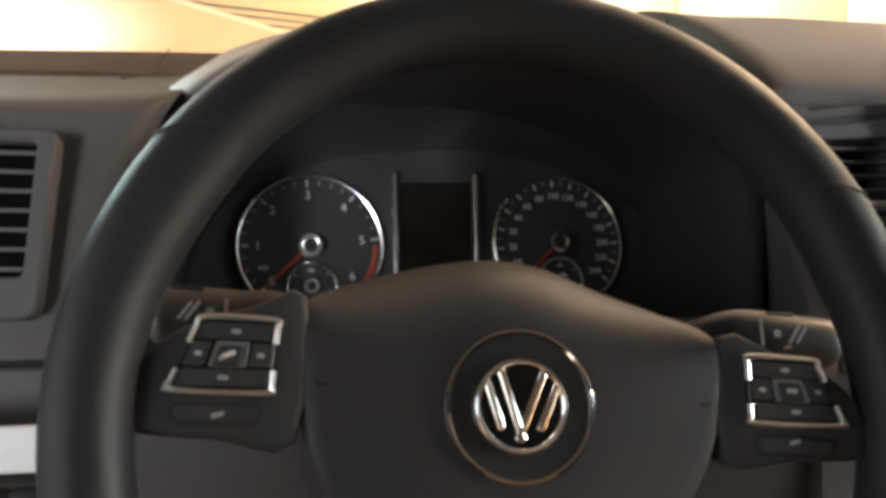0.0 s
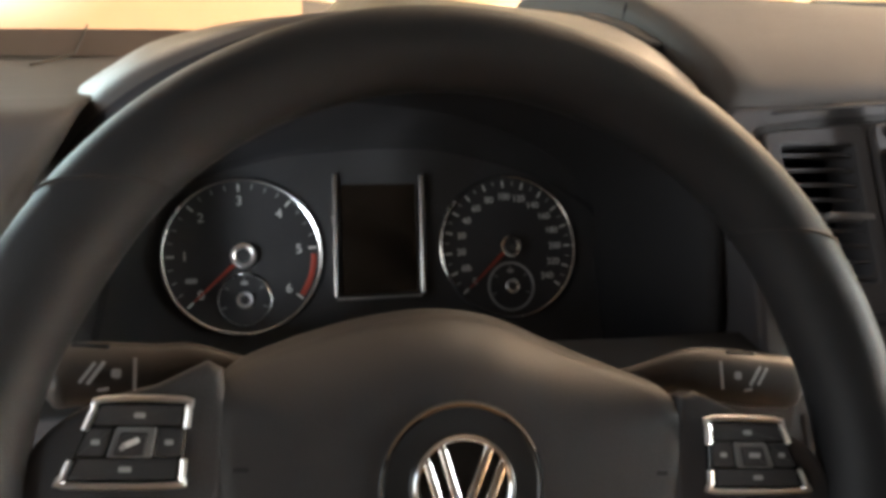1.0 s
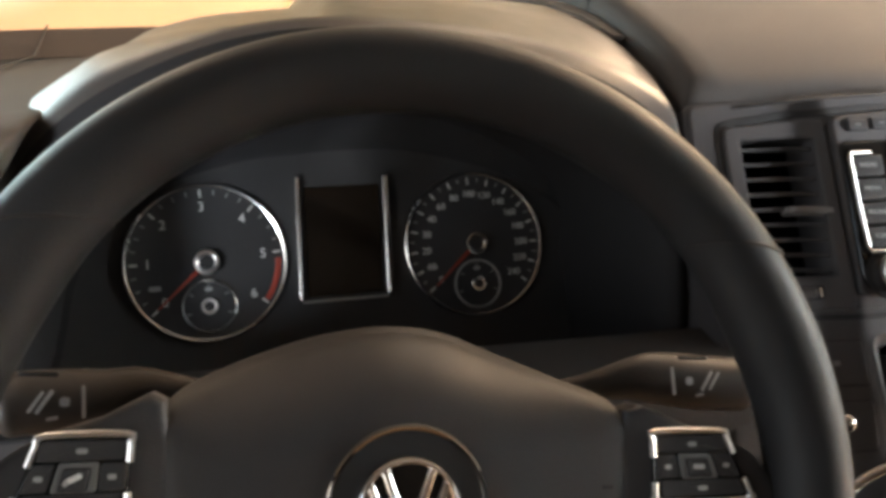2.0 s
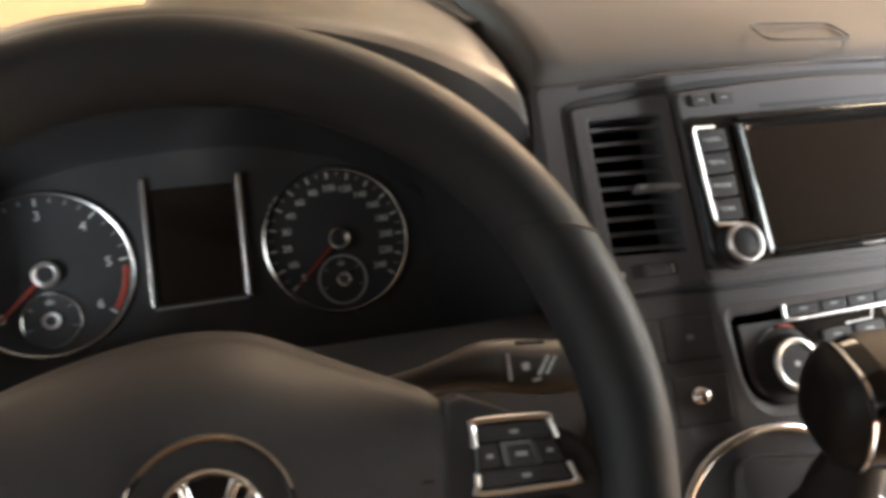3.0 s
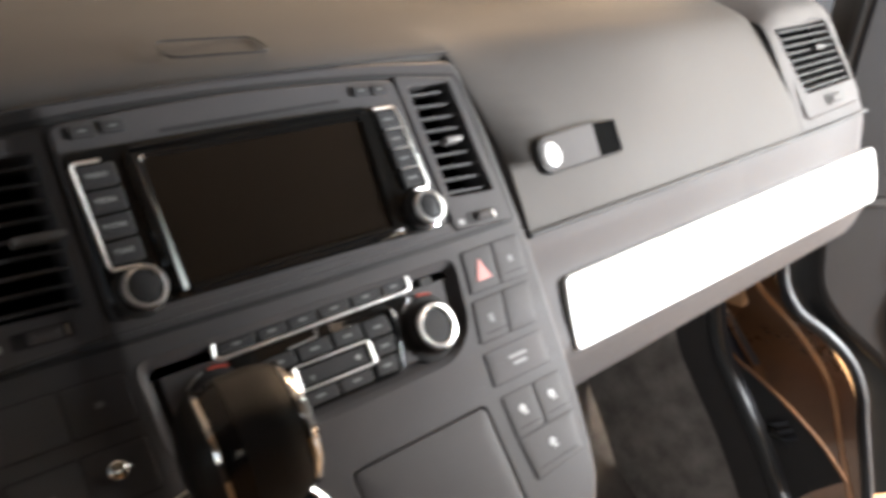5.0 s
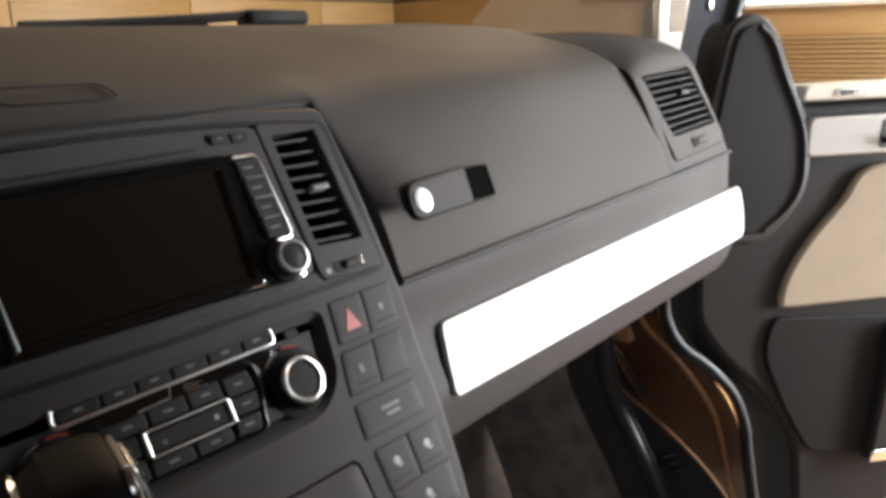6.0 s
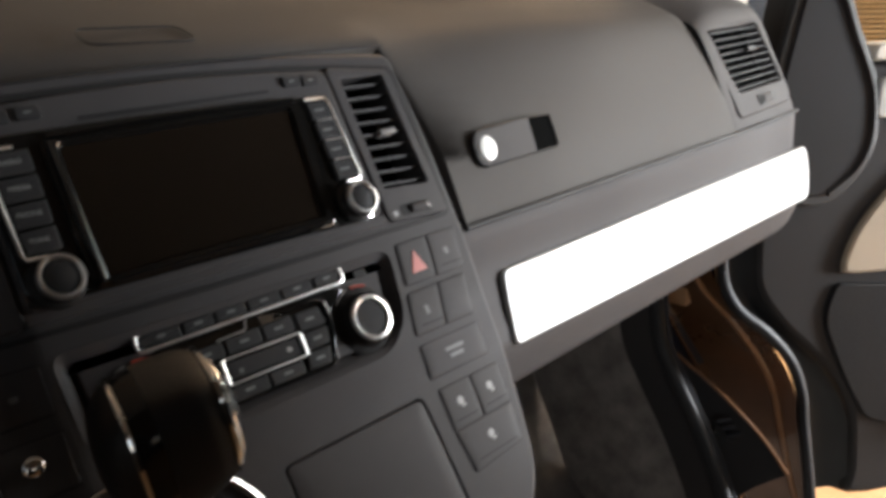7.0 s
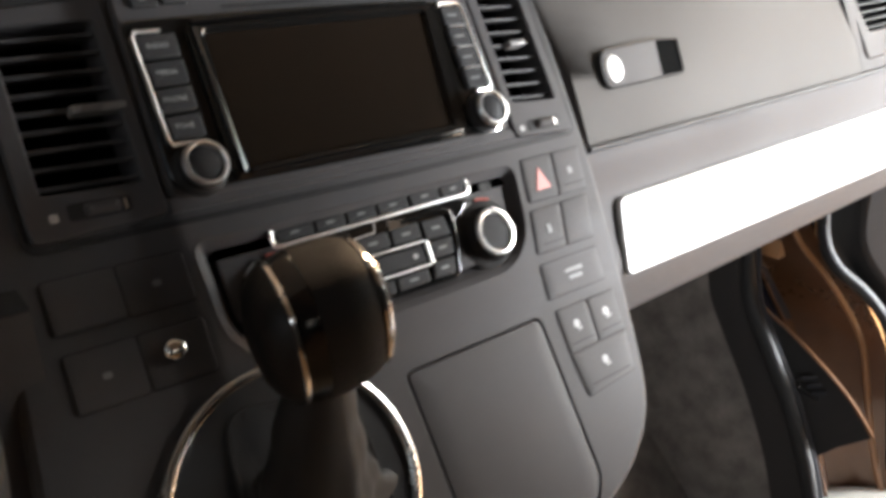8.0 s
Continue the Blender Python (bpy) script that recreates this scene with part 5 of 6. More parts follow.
# ---- steering wheel and column ----
def build_wheel():
    w = thing("steering_wheel", WHEEL, "black leather multifunction steering wheel, slightly turned", "steering wheel")
    R, r = 155.5, 15.5
    bm = bmesh.new()
    seg, ts = 128, 18
    rows = []
    for i in range(seg):
        a = 2 * math.pi * i / seg
        deg = math.degrees(a) % 360
        # thumb rests swell the rim beside the spokes
        sw = sum(2.6 * math.exp(-((deg - c + 180) % 360 - 180) ** 2 / 160.0) for c in (26, 154))
        row = []
        for j in range(ts):
            b = 2 * math.pi * j / ts
            rad = R + (r + (sw if math.cos(b) < 0 else 0)) * math.cos(b)
            row.append(bm.verts.new((rad * math.cos(a) * MM, (-12 + rad * math.sin(a)) * MM, (2 + 17.0 * math.sin(b)) * MM)))
        rows.append(row)
    for i in range(seg):
        bridge(bm, rows[i], rows[(i + 1) % seg])
    rim = part("rim", bm, LEATHER, w, "leather-covered rim", sharp=80)
    for deg in (37, 143, 215, 325):
        a = radians(deg)
        pts = []
        for j in range(24):
            b = 2 * math.pi * j / 24
            aa = a + 0.09 * math.cos(b) * (1 if math.cos(a) * math.sin(a) < 0 else -1)
            rad = R + (r + 0.2) * math.cos(b)
            pts.append((rad * math.cos(aa), -12 + rad * math.sin(aa), 2 + 17.2 * math.sin(b)))
        part("rim_seam", tube(pts, 0.7, 6, unit=MM, closed=True), BLACK, rim)
    # stitches along the rim's inner side
    # airbag cover: domed, its top falling away towards the dials
    out = smooth_line([(-86.4, 0), (-86.4, 14), (-83, 25), (-66, 34.5), (-40, 44), (-18, 49), (0, 50), (18, 47.5), (40, 38.5), (60, 30), (76, 23), (81.5, 14), (82.5, 0), (79.5, -18), (71, -38), (48, -72), (0, -90), (-50, -74), (-76, -42), (-83.5, -18)], 4, True)
    bm = bmesh.new()
    cx, cy = -1, -14

    def fall(p):
        q = min(1, max(0, (p[1] - 12) / 36))
        return -30 * q * q * (3 - 2 * q)

    rows = []
    for d, h in ((0, -16), (0, -2.5), (0.8, -0.4), (2.4, 1.2)):
        rows.append([bm.verts.new((p[0] * MM, p[1] * MM, (h + fall(o)) * MM)) for p, o in zip(inset(out, d) if d else out, out)])
    for q in (0.95, 0.9, 0.84, 0.77, 0.69, 0.6, 0.5, 0.4, 0.28, 0.15):
        rows.append([bm.verts.new(((cx + (o[0] - cx) * q) * MM, (cy + (o[1] - cy) * q) * MM, (1.6 + 6.2 * (1 - q ** 2.4) + fall(o) * q ** 4) * MM)) for o in out])
    for a, b in zip(rows, rows[1:]):
        bridge(bm, a, b)
    bm.faces.new(rows[-1])
    pad = part("airbag_cover", bm, AIRBAG, w, "domed grained airbag cover", sharp=55)
    for u in (-76, 71):
        bar(u, -8, 3.4, 5, 1.6, BLACK, pad, "dimple")
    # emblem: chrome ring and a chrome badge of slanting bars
    e = new("emblem")
    e.parent = w
    e.matrix_local = Matrix.Translation((-0.0033, -0.0124, 0.0078))
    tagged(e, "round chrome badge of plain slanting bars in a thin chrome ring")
    part("outer_ring", ring(27.3, 1.2, 0.2, seg=64, tseg=8), CHROME, e)
    part("dish", lathe([(26.8, -2), (26.2, 0.3), (18.6, -0.2), (0, -0.2)], 56), material("badge_dish", (0.018, 0.018, 0.019), 0.38, vary=0.1), e)
    part("badge_disc", lathe([(17.4, -0.3), (16.8, 1.0), (0, 1.2)], 48), GLOSS, e)
    part("badge_ring", ring(16.4, 1.5, 1.4, seg=56, tseg=10, flat=1.2), CHROME, e)
    for u, half, lean in ((-10.2, 9.4, 20), (-3.6, 13.8, 20), (3.6, 13.8, -20), (10.2, 9.4, -20)):
        b = part("badge_bar", slab(rect(-1.6, 1.6, -half, half, 1.2, 3), 0.8, 3.0, 1.2, seg=3), CHROME, e)
        b.matrix_local = Matrix.Translation((u * MM, 0, 0)) @ pose(0, 0, 0, 0, 0, lean)
    # side spokes with their key pads
    for sgn in (-1, 1):
        outline = [(-84, 24), (-104, 18.5), (-122, 12.5), (-134, 4.5), (-141, -5), (-143.5, -14), (-142.5, -24), (-137, -28.5), (-110, -29.5), (-84, -29.5)] if sgn < 0 else [(80, -28.5), (110, -28), (137, -26.5), (142, -20), (141.5, -11), (134, 1), (122, 7.5), (104, 14), (80, 19)]
        sp = part("spoke", slab(smooth_line(outline, 3, True), -12, 2.4, 3.0, dome=0.8), AIRBAG, w, "spoke with a key pad")
        corners = [(-120.5, 13.4), (-93.4, 13.8), (-93.8, -12.4), (-129.6, -12.8)] if sgn < 0 else [(88.4, 11.6), (117.6, 11.6), (128.8, -13.6), (89.4, -14)]
        quad = [corners[3], corners[2], corners[1], corners[0]]
        frame_o = rounded(quad, 5.0, 5)
        part("pad_base", slab(frame_o, 3, 5.2, 0.8), GLOSS, sp)
        TL, TR, BR, BL = [Vector(p) for p in corners]

        def at(a, b):
            """A point of the key pad: a across, b down."""
            p = TL.lerp(TR, a).lerp(BL.lerp(BR, a), b)
            return (p.x, p.y)

        # chrome brackets above and below
        for line in ([(0, 0.36), (0, 0.12), (0.05, 0), (0.95, 0), (1, 0.10), (1, 0.33)], [(0, 0.72), (0, 0.90), (0.04, 1), (0.95, 1), (1, 0.92), (1, 0.70)]):
            pts = [(*at(*p), 5.4) for p in line]
            part("chrome_bracket", tube(smooth_line(pts, 3), 1.15, 8, unit=MM), BRIGHTWORK, sp, "chrome bracket")
        for (a0, a1, b0, b1), mark in (((0.05, 0.95, 0.06, 0.31), 3.4), ((0.05, 0.95, 0.69, 0.94), 3.8), ((0.03, 0.28, 0.33, 0.67), 2.6), ((0.72, 0.97, 0.33, 0.67), 2.6)):
            q = [at(a0, b1), at(a1, b1), at(a1, b0), at(a0, b0)]
            k = part("key", slab(rounded(q, 1.0, 3), 4.4, 6.0, 0.7), BUTTON, sp)
            bar(sum(p[0] for p in q) / 4, sum(p[1] for p in q) / 4, 6.0, mark, 1.7, DIMINK, k)
        q = [at(0.30, 0.68), at(0.71, 0.68), at(0.70, 0.32), at(0.30, 0.32)]
        part("key_frame", slab(rounded(q, 1, 3), 4.4, 6.2, 0.5), KEYGREY, sp, "grey frame of the middle key")
        q = [at(0.36, 0.66), at(0.64, 0.66), at(0.64, 0.38), at(0.36, 0.38)]
        k = part("key", slab(rounded(q, 1, 3), 5.8, 7.2, 0.8), BUTTON, sp)
        bar(*at(0.5, 0.5), 7.2, 4.6, 1.8, INK if sgn < 0 else DIMINK, k, turn=25 if sgn < 0 else 0)
        if sgn < 0:
            bar(*at(0.43, 0.55), 7.2, 2.2, 1.6, DIMINK, k, turn=60)
        q = [(-126.5, -23.6), (-98, -23.2), (-97.6, -17.2), (-127.6, -17.6)] if sgn < 0 else [(93.2, -25.2), (123.4, -26), (126, -19.2), (93.4, -18.4)]
        k = part("lower_key", slab(rounded(q, 3.0, 4), 2.8, 4.2, 1.0), AIRBAG, sp)
        part("key_gap", slab(inset(rounded(q, 3.0, 4), -0.8), 1.4, 3.3, 0.2, seg=1), BLACK, sp)
        bar(q[0][0] + 15, -20.6, 4.2, 4.6, 1.8, DIMINK, k, turn=18)
    for sgn in (-1, 1):
        part("lower_spoke", tube([(sgn * 34, -70, -4), (sgn * 40, -105, -6), (sgn * 52, -150, 0)], [22, 15, 14], 14, unit=MM, flat=0.45), AIRBAG, w, "lower spoke")
    part("hub", lathe([(46, -12), (48, -30), (46, -70), (40, -90)], 40, at=(0, -24)), BLACK, w)


def build_column():
    c = thing("steering_column", WHEEL @ Matrix.Translation((0, 0, -0.05)), "dark column shroud behind the wheel", "steering column")
    out = smooth_line([(-70, 4), (-40, 14), (0, 18), (45, 16), (78, 4), (82, -14), (60, -52), (0, -66), (-60, -52), (-80, -10)], 4, True)
    bm = bmesh.new()
    rows = [loop(bm, out, 0), loop(bm, inset(out, -3), -6), loop(bm, inset(out, -4), -60), loop(bm, inset(out, -2), -190)]
    for a, b in zip(rows, rows[1:]):
        bridge(bm, a, b)
    bm.faces.new(rows[0])
    part("shroud", bm, DASH, c, sharp=60)
    for name, tip, sgn in (("wiper_stalk", (164, 27), 1), ("indicator_stalk", (-150, 20), -1)):
        s = thing(name, WHEEL @ Matrix.Translation((0, 0, -0.052)), "dark lever with printed symbols behind the wheel", "stalk", group="column stalks")
        line = [(sgn * 60, 18, -8), (sgn * 95, 26, -2), (sgn * 115, tip[1] + 2, 0), (sgn * 140, tip[1], 2), (tip[0] - sgn * 4, tip[1] - 1, 3), (tip[0], tip[1] - 1, 3)]
        part("lever", tube(smooth_line(line, 4), [6] * 4 + [7, 8, 9, 10] + [11, 11.5, 12, 12.2] + [12.2] * 4 + [12, 11, 9, 7] + [5], 14, unit=MM, flat=0.8), STALK, s, sharp=70)
        for k, (q, lu, lv, tn) in enumerate(((0.45, 1.2, 12, 4), (0.58, 3.4, 3.4, 0), (0.72, 1.4, 10, -32), (0.78, 1.2, 9, -32), (0.66, 4, 1.2, 10))):
            u = sgn * (95 + 60 * q) if sgn > 0 else -(95 + 50 * q)
            bar(u, tip[1] + (1 if k != 4 else -5), 12.2, lu, lv, DIMINK, s, turn=tn)
        part("slider", slab(rect(-7, 7, -2, 2, 1), 0, 3, 0.8), BLACK, s).matrix_local = Matrix.Translation((sgn * 0.135, (tip[1] + 10) * MM, 0.004))


# ---- instruments ----
def build_cluster():
    c = thing("instrument_cluster", CLUSTER, "instrument cluster with two chrome-ringed dials and a dark display", "instrument cluster")
    face = smooth_line([(-200, -72), (-192, -32), (-168, 14), (-130, 48), (-74, 67), (-15, 73), (45, 72), (100, 59), (155, 34), (193, -5), (216, -55), (200, -80), (95, -78), (-95, -78)], 4, True)
    part("face_plate", slab(face, -12, 0, 1), DIAL, c)
    part("arc_rib", tube(smooth_line([(-130, 44, 1), (-74, 63, 1), (-15, 69, 1), (45, 68, 1), (98, 55, 1), (150, 30, 1)], 6), 1.6, 6, unit=MM), BLACK, c)
    for name, u, n, texts, a0, a1 in (("rev_counter", -88, 24, [str(i) for i in range(7)], 222, -38), ("speedometer", 87, 28, ["0", "10", "20", "30", "40", "60", "80", "100", "120", "140", "160", "180", "200", "220", "240"], 222, -38)):
        g = new(name)
        g.parent = c
        g.matrix_local = Matrix.Translation((u * MM, 0, 0.0008))
        tagged(g, "round black dial with white numerals, a red needle and a chrome ring")
        # The speedometer's metal is duller, put in for the dimmer light there.
        dim = name == "speedometer"
        part("dial_face", lathe([(47, 0), (46.5, 0.6), (0, 0.4)], 64), DIAL, g)
        part("dial_ring", lathe([(49.2, 0), (49.0, 2.6), (48.0, 3.2), (46.8, 2.6), (46.4, 0.6)], 72), SATIN, g, "thin satin chrome ring")
        for k in range(n + 1):
            a = radians(a0 + (a1 - a0) * k / n)
            major = k % (4 if not dim else 2) == 0
            t = part("tick", slab(rect(40.5 if major else 42.0, 45.2, -0.55 if major else -0.3, 0.55 if major else 0.3, 0.2, 1), 0.5, 0.9, 0.1, seg=1), INK if major else DIMINK, g)
            t.matrix_local = pose(0, 0, 0, 0, 0, math.degrees(a))
        for k, s in enumerate(texts):
            a = radians(a0 + (a1 - a0) * k / (len(texts) - 1))
            rr = 34.5 if not dim else 34.0
            lettering(s, 8.2 if not dim else 6.2, rr * math.cos(a), rr * math.sin(a), 0.7, INK, g)
        nl = part("needle", slab([(-6, -1.1), (6, -1.3), (40, -0.5), (40, 0.5), (6, 1.3), (-6, 1.1)], 3.2, 4.4, 0.4, seg=1), RED, g, "dark red needle")
        nl.matrix_local = pose(0, 0, 0, 0, 0, a0)
        part("hub", lathe([(7.6, 1), (7.6, 5.6), (7.0, 6.6), (6.0, 6.8), (4.6, 6.0)], 36), BRIGHTWORK if not dim else SATIN, g, "bright hub ring")
        part("hub_cap", lathe([(4.8, 5.8), (4.4, 6.2), (0, 6.4)], 28), BUTTON, g)
        sub = part("small_dial", lathe([(16.6, 0.6), (16.5, 2.2), (15.9, 2.5), (15.3, 2.0), (15.2, 0.9)], 48, at=(0, -27)), SATIN if not dim else DIMINK, g, "small chrome-ringed gauge")
        part("small_face", lathe([(15.2, 0.9), (0, 0.9)], 40, at=(0, -27)), DIAL, sub)
        part("small_hub", lathe([(5, 1), (5, 3.6), (4.4, 4.2), (3.2, 4.0), (3.0, 3.4)], 28, at=(0, -27)), BRIGHTWORK if not dim else SATIN, sub)
        part("small_cap", lathe([(3.1, 3.4), (2.6, 3.7), (0, 3.8)], 24, at=(0, -27)), BUTTON, sub)
        bar(0, -16.5, 1.2, 4.5, 2.6, DIMINK, sub)
        for k in range(5):
            a = radians(200 - 55 * k)
            t = part("tick", slab(rect(11.6, 14.2, -0.3, 0.3, 0.1, 1), 0.9, 1.2, 0.1, seg=1), DIMINK, sub)
            t.matrix_local = Matrix.Translation((0, -0.027, 0)) @ pose(0, 0, 0, 0, 0, 200 - 55 * k)
        if not dim:
            pts = [((43.3) * math.cos(radians(a)), 43.3 * math.sin(radians(a)), 1.0) for a in range(0, -37, -3)]
            part("red_zone", tube(pts, 1.7, 6, unit=MM, flat=0.3), RED, g, "red zone of the rev counter")
        bar(-31, -14, 0.9, 7, 3, DIMINK, g)
    # display with its silver posts
    g = new("display")
    g.parent = c
    tagged(g, "unlit display between silver posts")
    part("screen", slab(rounded([(-27, -27), (22, -27), (24, 44), (-25, 44)], 1.5, 3), 0, 0.8, 0.2, seg=1), SCREEN, g)
    part("post", slab(rounded([(-33.5, -29), (-30.6, -29), (-27.6, 51), (-31.2, 51)], 0.9, 3), 0, 5.0, 1.2), SATIN, g, "slim silver post")
    part("post", slab(rounded([(23.0, -29), (28.2, -30), (31.0, 51), (25.5, 50)], 0.9, 3), 0, 5.0, 2.2), SATIN, g, "slim silver post")
    part("foot", slab(rect(-31, 25, -30.5, -28.8, 0.5, 2), 0, 2.0, 0.5), DIMINK, g)
    for u in (-165, 163):
        bar(u, -58, 0.6, 13, 1.8, DIMINK, c)

    for u in (-160, 158):
        part("edge_rib", tube(smooth_line([(u * 0.86, 42, 1), (u * 1.02, 20, 1), (u * 1.1, -10, 1), (u * 1.08, -50, 1)], 5), 1.2, 6, unit=MM), BLACK, c)


# ---- the open passenger door, its opening and the footwell ----
def build_door():
    d = thing("door_1", DOOR, "open passenger door with beige insert and white strip", "car door", kind="structure")
    skin = smooth_line([(480, -712), (468, -656), (454, -557), (431, -504), (378, -435), (281, -345), (228, -275), (218, -205), (216, -120), (216, -60), (238, 130), (256, 188), (292, 198), (325, 178), (350, 130), (372, 90), (400, 71), (520, 68), (1050, 60), (1100, 30), (1110, -300), (1080, -690), (700, -720)], 4, True)
    part("panel", slab(skin, -60, 0, 12), DOORDARK, d, "dark grey door lining")
    part("corner_edge", slab(inset(smooth_line([(228, 30), (246, 130), (262, 182), (294, 193), (324, 172), (352, 118), (380, 70), (402, 20), (408, -50), (385, -95), (335, -130), (270, -120), (235, -60)], 4, True), -15), -4, 6, 5), BLACK, d, "black rubber edge round the corner cover")
    part("mirror_corner", slab(smooth_line([(228, 30), (246, 130), (262, 182), (294, 193), (324, 172), (352, 118), (380, 70), (402, 20), (408, -50), (385, -95), (335, -130), (270, -120), (235, -60)], 4, True), 0, 9, 5), material("mirror_corner_dark", (0.020, 0.019, 0.020), 0.55, grain=0.3, spec=0.06), d, "rounded dark corner cover")
    part("corner_border", tube(smooth_line([(300, 190, 6), (324, 170, 7), (352, 117, 7), (380, 69, 7), (401, 20, 7), (406, -50, 7), (384, -93, 7), (335, -127, 6)], 4), 6, 8, unit=MM), BLACK, d, "black border of the corner cover")
    part("sill_top", slab(rounded([(394, 74), (1060, 64), (1060, 96), (400, 99)], [12, 4, 6, 10], 4), -40, 6, 5), material("pale_sill", (0.70, 0.66, 0.58), 0.5, vary=0.05), d, "pale window sill ledge")
    lk = part("lock_button_plate", slab(rect(462, 530, 79, 90, 4), 6, 8, 1), SATIN, d, "small lock plate")
    part("slot", slab(rect(472, 498, 81, 88, 3), 7.8, 8.4, 0.2, seg=1), BLACK, lk)
    part("strip", slab(rounded([(408, -14), (1060, -34), (1060, 40), (410, 47)], [14, 4, 4, 14], 5), 0, 12, 4), WHITE, d, "glossy white trim strip")
    hd = part("handle_recess", slab(rounded([(562, -10), (700, -14), (700, 34), (566, 38)], 8, 4), 11.5, 13, 0.5), BLACK, d, "dark handle recess")
    part("pull", tube([(572, 2, 16), (600, 4, 24), (690, 2, 24)], 6, 10, unit=MM), SATIN, hd, "silver pull")
    part("insert", slab(smooth_line([(560, -40), (500, -95), (440, -150), (405, -195), (388, -235), (386, -258), (400, -268), (520, -276), (800, -295), (1050, -310), (1060, -160), (1050, -55), (760, -48)], 4, True), 0, 10, 6), BEIGE, d, "beige cloth insert")
    part("speaker_grille", slab(rounded([(377, -283), (650, -318), (640, -594), (515, -567), (477, -550), (421, -467), (368, -366), (362, -332)], [16, 10, 10, 20, 20, 40, 20, 16], 4), 0, 6, 4), material("grille_dark", (0.016, 0.015, 0.015), 0.7, grain=0.8, grain_scale=300, spec=0.06), d, "dark speaker grille")
    part("pocket", slab(rounded([(640, -330), (1040, -345), (1030, -640), (615, -600)], 14, 4), 4, 24, 8), DOORDARK, d, "storage pocket")
    part("pocket_edge", slab(rounded([(612, -598), (1030, -642), (1030, -618), (618, -576)], 4, 3), 20, 28, 3), SATIN, d)
    # the door's edge: a dark return and the rubber that seals it
    skin_edge = [(214, -120), (216, -205), (226, -275), (280, -347), (376, -437), (428, -506), (451, -557), (465, -656), (478, -712)]
    rail = smooth_line([(160, -120, -22), (165, -205, -18), (172, -262, -14), (200, -310, -10), (258, -357, -8), (312, -416, -8), (342, -479, -8), (353, -534, -8), (372, -618, -8), (392, -712, -8)], 5)
    rows = []
    for k in range(9):
        p, q = skin_edge[k], rail[int(k * 5.6)]
        rows.append([(p[0] * MM, p[1] * MM, -0.006), ((p[0] * 0.7 + q[0] * 0.3) * MM, (p[1] * 0.7 + q[1] * 0.3) * MM, -0.030), (q[0] * MM, q[1] * MM, -0.020)])
    part("door_edge", loft(rows), BLACK, d, "dark return along the door's edge", sharp=80)
    part("door_seal", tube(rail, 10, 10, unit=MM), RUBBER, d, "black rubber door seal")
    part("seal_bead", tube([(p[0] - 3, p[1] + 2, p[2] + 8) for p in rail[8:]], 4, 8, unit=MM), SHEEN, d, "grey crest of the seal, painted as its highlight")
    part("door_frame_post", tube([(255, 60, -30), (264, 150, -34), (284, 220, -36), (345, 420, -44), (390, 560, -50)], 14, 10, unit=MM), RUBBER, d, "black window frame of the door")
    # opening: body edge with its rubber, sill, footwell
    op = thing("door_opening", Matrix.Identity(4), "painted door opening with a black rubber seal", "door opening", kind="structure")
    seal = smooth_line([(1.452, 0.76, 1.50), (1.452, 0.745, 1.25), (1.452, 0.728, 1.13), (1.452, 0.713, 1.05), (1.452, 0.675, 0.98), (1.452, 0.628, 0.90), (1.452, 0.582, 0.80), (1.452, 0.53, 0.66), (1.452, 0.44, 0.60), (1.452, 0.2, 0.585), (1.452, -0.3, 0.585)], 6)
    part("seal", tube(seal, 0.014, 10), RUBBER, op, "black rubber door seal")
    part("seal_bead", tube([(p[0] + 0.010, p[1] - 0.012, p[2]) for p in seal], 0.006, 8), SHEEN, op, "grey crest of the seal, painted as its highlight")
    inner = smooth_line([(1.46, 0.745, 1.25), (1.46, 0.728, 1.13), (1.46, 0.713, 1.05), (1.46, 0.675, 0.98), (1.46, 0.628, 0.90), (1.46, 0.582, 0.80), (1.46, 0.53, 0.66)], 5)
    outer = smooth_line([(1.44, 0.64, 1.28), (1.457, 0.623, 1.183), (1.539, 0.576, 1.083), (1.606, 0.537, 0.974), (1.644, 0.516, 0.833), (1.67, 0.50, 0.733), (1.69, 0.46, 0.60)], 5)
    secs = []
    for a, b in zip(inner, outer):
        a, b = Vector(a), Vector(b)
        n = Vector((0.30, 0.9, -0.1))
        secs.append([tuple(a.lerp(b, t) + n * h) for t, h in ((0, 0), (0.06, 0.012), (0.12, 0.02), (0.3, 0.06), (0.55, 0.085), (0.8, 0.07), (0.93, 0.03), (1, 0.012))])
    part("jamb_upper", loft([q[:5] for q in secs[:15]]), NAVY, op, "dark blue upper part of the jamb", sharp=70)
    part("jamb", loft([q[:5] for q in secs[14:]]), JAMBBROWN, op, "glossy brown jamb", sharp=70)
    part("jamb_flange", loft([q[4:] for q in secs]), JAMBBROWN, op, "glossy brown jamb", sharp=70)
    rim = [tuple(Vector(a).lerp(Vector(b), 0.90) + Vector((0.30, 0.9, -0.1)) * 0.036) for a, b in zip(inner, outer)]
    part("rim", tube(rim[3:], 0.0055, 8), LITEDGE, op, "jamb rim with its light painted in")
    edge = smooth_line([(1.488, 0.735, 1.055), (1.495, 0.700, 1.018), (1.50, 0.655, 0.990), (1.50, 0.592, 0.948), (1.502, 0.545, 0.908), (1.502, 0.505, 0.862)], 4)
    wall = smooth_line([(1.456, 0.722, 1.075), (1.457, 0.690, 1.005), (1.457, 0.655, 0.94), (1.457, 0.618, 0.87), (1.457, 0.60, 0.83), (1.457, 0.585, 0.795)], 4)
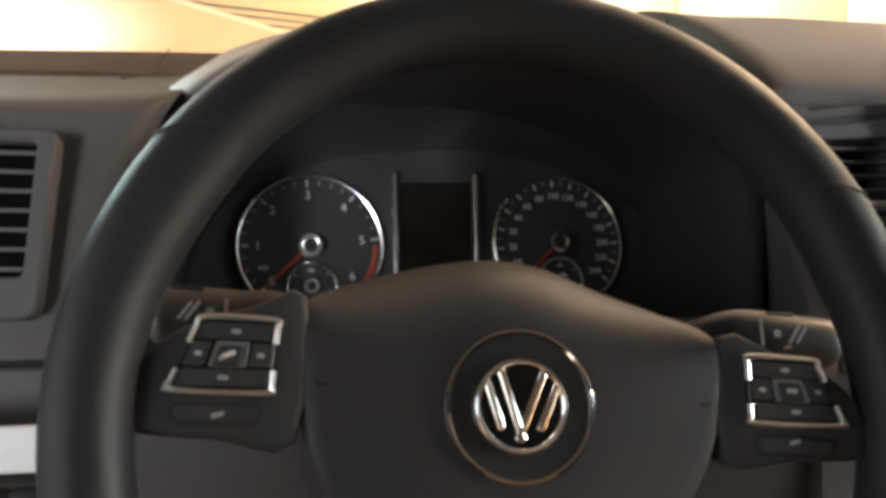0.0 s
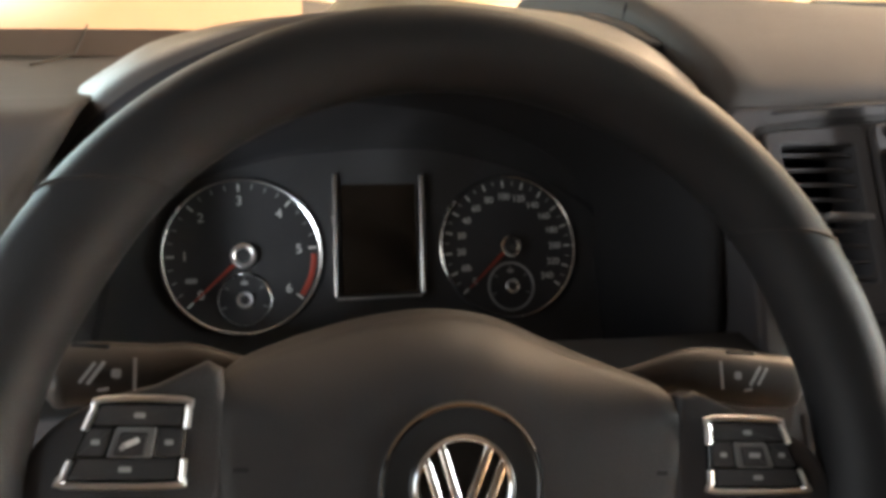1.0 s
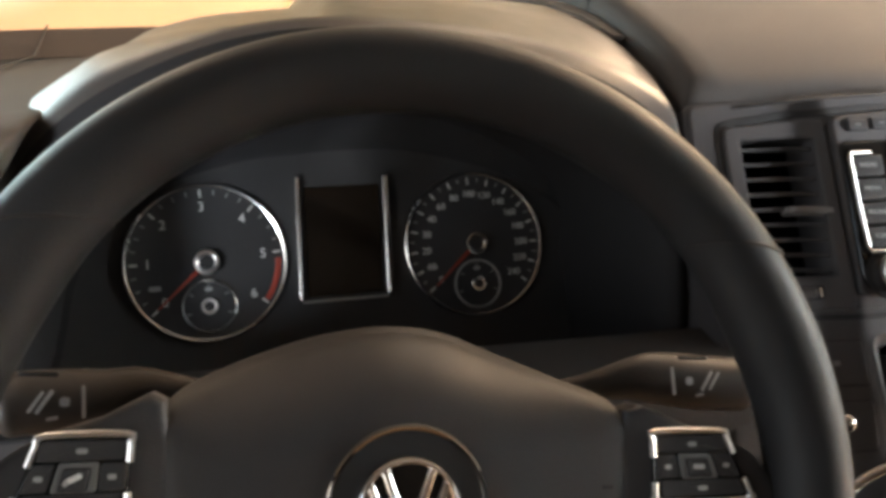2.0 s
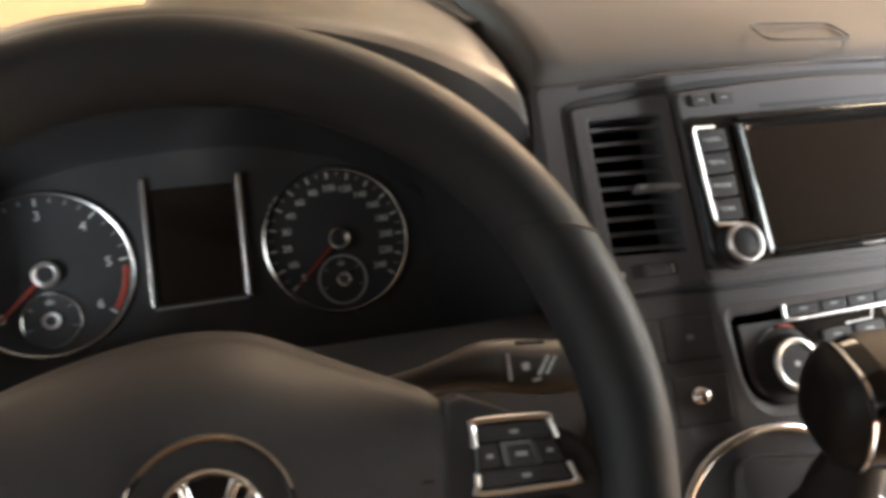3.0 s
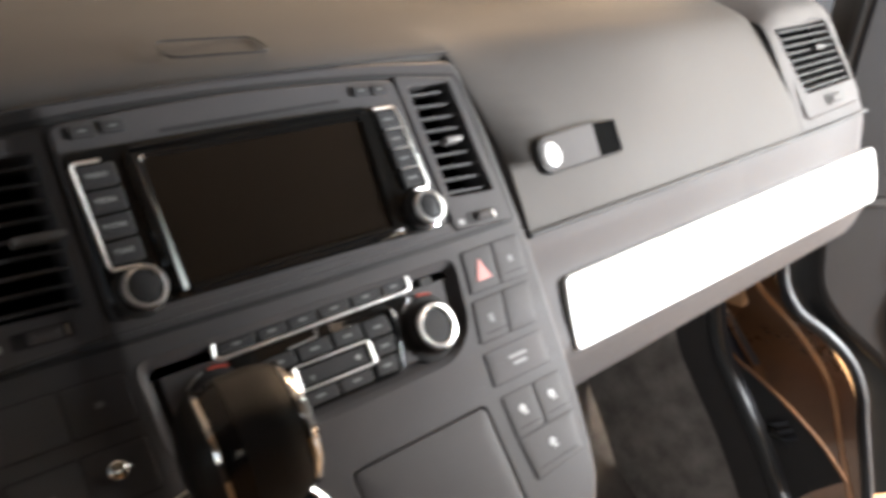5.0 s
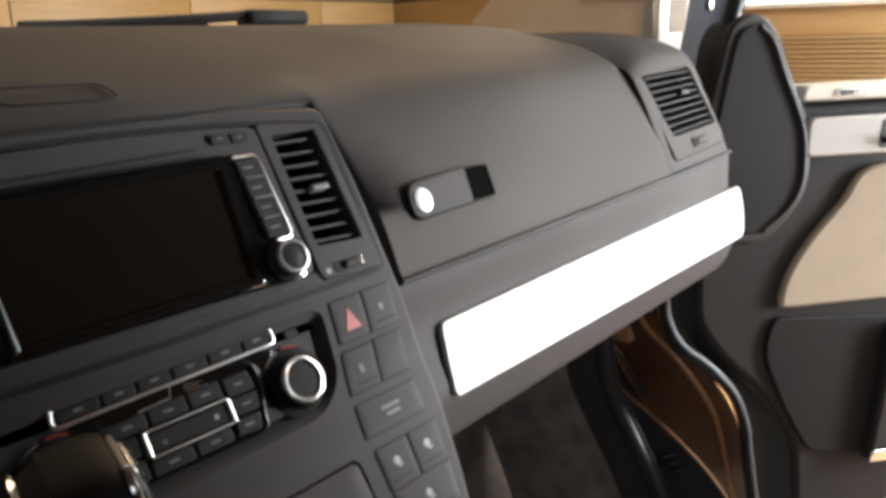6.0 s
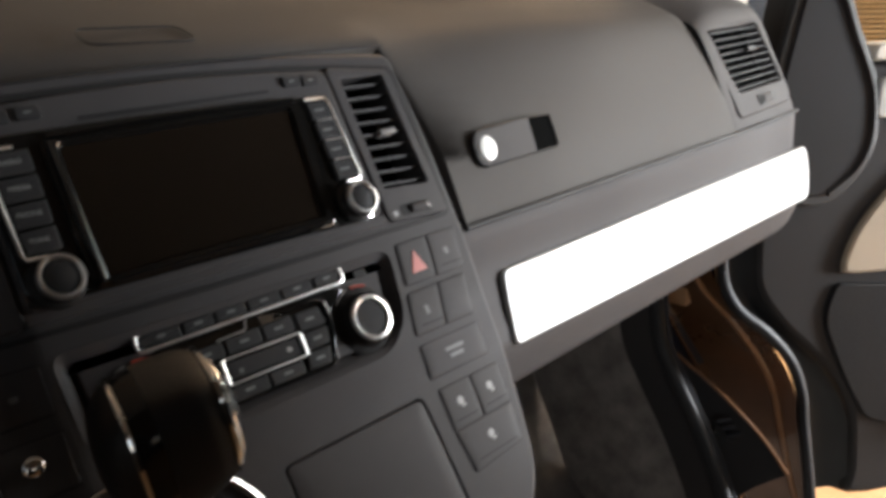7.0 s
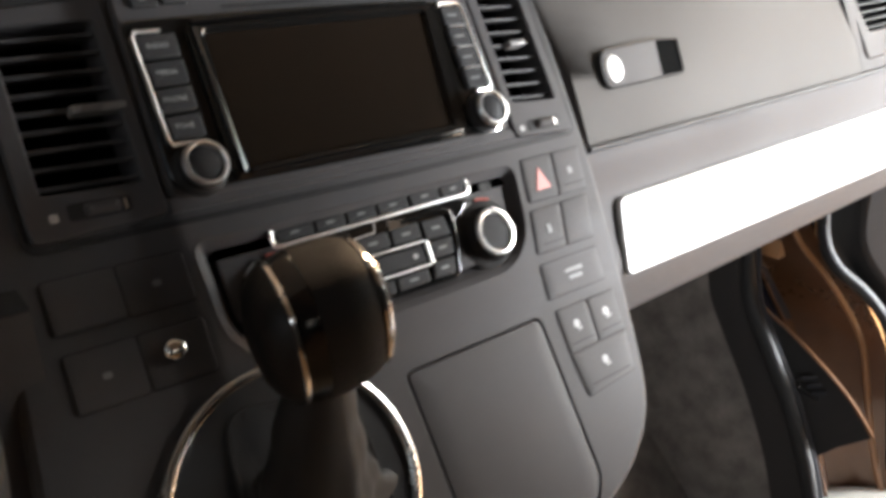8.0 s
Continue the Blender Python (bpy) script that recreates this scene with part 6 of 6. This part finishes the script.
    part("corner_trim", loft([[p, ((p[0] + q[0]) / 2 + 0.008, (p[1] + q[1]) / 2 + 0.004, (p[2] + q[2]) / 2), q] for p, q in zip(wall, edge)]), DOORDARK, op, "dark trim inside the door opening", sharp=70)
    part("trim_edge", tube(edge, 0.0030, 8), LITEDGE, op, "trim edge with its light painted in")
    part("clip", block(1.489, 1.511, 0.692, 0.760, 1.112, 1.165, 0.003), material("tan_clip", (0.30, 0.15, 0.065), 0.5, vary=0.1), op, "small tan clip under the dashboard's end")
    crease = [tuple(Vector(a).lerp(Vector(b), 0.42) + Vector((0.30, 0.9, -0.1)) * 0.07) for a, b in zip(inner, outer)]
    part("jamb_crease", tube(crease[6:], 0.004, 8), JAMBBROWN, op)
    secs = [[(1.452, q[1], q[2]), (1.43, q[1] + 0.012, q[2]), (1.415, q[1] + 0.05, q[2] + 0.0), (1.41, q[1] + 0.30, q[2])] for q in seal]
    part("kick_panel", loft([q[:3] for q in secs]), DOORDARK, op, "dark kick panel", sharp=70)
    part("kick_carpet", loft([q[2:] for q in secs]), CARPET, op, "grey carpet on the footwell's side", sharp=70)
    strap = thing("door_check_strap", Matrix.Identity(4), "bare ribbed metal check strap of the door", "check strap")
    part("arm", tube([(1.474, 0.625, 0.918), (1.52, 0.575, 0.875)], 0.013, 10, flat=0.5), BLACK, strap)
    for k in range(3):
        x, y, z = 1.474 + 0.004 * k, 0.606 - 0.007 * k, 0.936 - 0.012 * k
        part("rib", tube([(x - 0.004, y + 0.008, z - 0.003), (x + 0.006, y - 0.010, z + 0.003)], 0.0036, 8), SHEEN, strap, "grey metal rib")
    solo("sill_step", block(1.44, 1.86, -0.9, 0.62, 0.42, 0.575, 0.012), DOORDARK, "dark plastic entry step below the door opening", "step", kind="structure")
    bm = bmesh.new()
    out = [(1.47, -0.9), (1.74, -0.9), (1.74, 0.40), (1.683, 0.524), (1.596, 0.603), (1.47, 0.61)]
    rows = [[bm.verts.new((x, y, z)) for x, y in out] for z in (0.58, 0.67)]
    bridge(bm, rows[0], rows[1])
    bm.faces.new(rows[0])
    bm.faces.new(rows[1])
    bmesh.ops.bevel(bm, geom=bm.edges[:], offset=0.006, segments=2, affect="EDGES")
    solo("sill_plate", bm, WHITE, "white sill plate at the foot of the door opening", "sill plate", kind="structure")
    # footwell under the dashboard
    secs = [[(x, y, z) for x in (0.55, 0.8, 1.1, 1.3, 1.45)] for y, z in ((0.2, 0.588), (0.55, 0.59), (0.72, 0.62), (0.90, 0.80), (0.98, 1.05), (1.0, 1.36))]
    solo("footwell_mat", loft(secs), CARPET, "dark carpet of the passenger footwell", "carpet", kind="structure")
    solo("console_side", loft([[(0.715, 0.50, 1.42), (0.70, 0.45, 1.30), (0.665, 0.42, 1.24), (0.62, 0.43, 1.05), (0.62, 0.46, 0.6)], [(0.72, 0.75, 1.42), (0.71, 0.75, 1.30), (0.70, 0.75, 1.24), (0.68, 0.75, 1.05), (0.68, 0.75, 0.6)]]), CARPET, "carpeted side of the console above the footwell", "console side", kind="structure")


build_hall()
build_shell()
build_screen()
dash = build_dash()
build_hood(dash)
build_glovebox(dash)
build_left_vent(dash)
build_console(dash)
build_radio()
build_climate()
build_switches()
build_gear()
bow([o for o in scene.objects if o.name in ("centre_console", "radio", "climate_panel", "console_switches", "driver_switches") or (o.parent and o.parent.name == "gear_lever" and o.name.startswith("gate_"))] + [o for o in scene.objects if o.name.startswith("marking") and o.parent and o.parent.name == "gear_lever"])
build_column()
build_wheel()
build_cluster()
build_door()
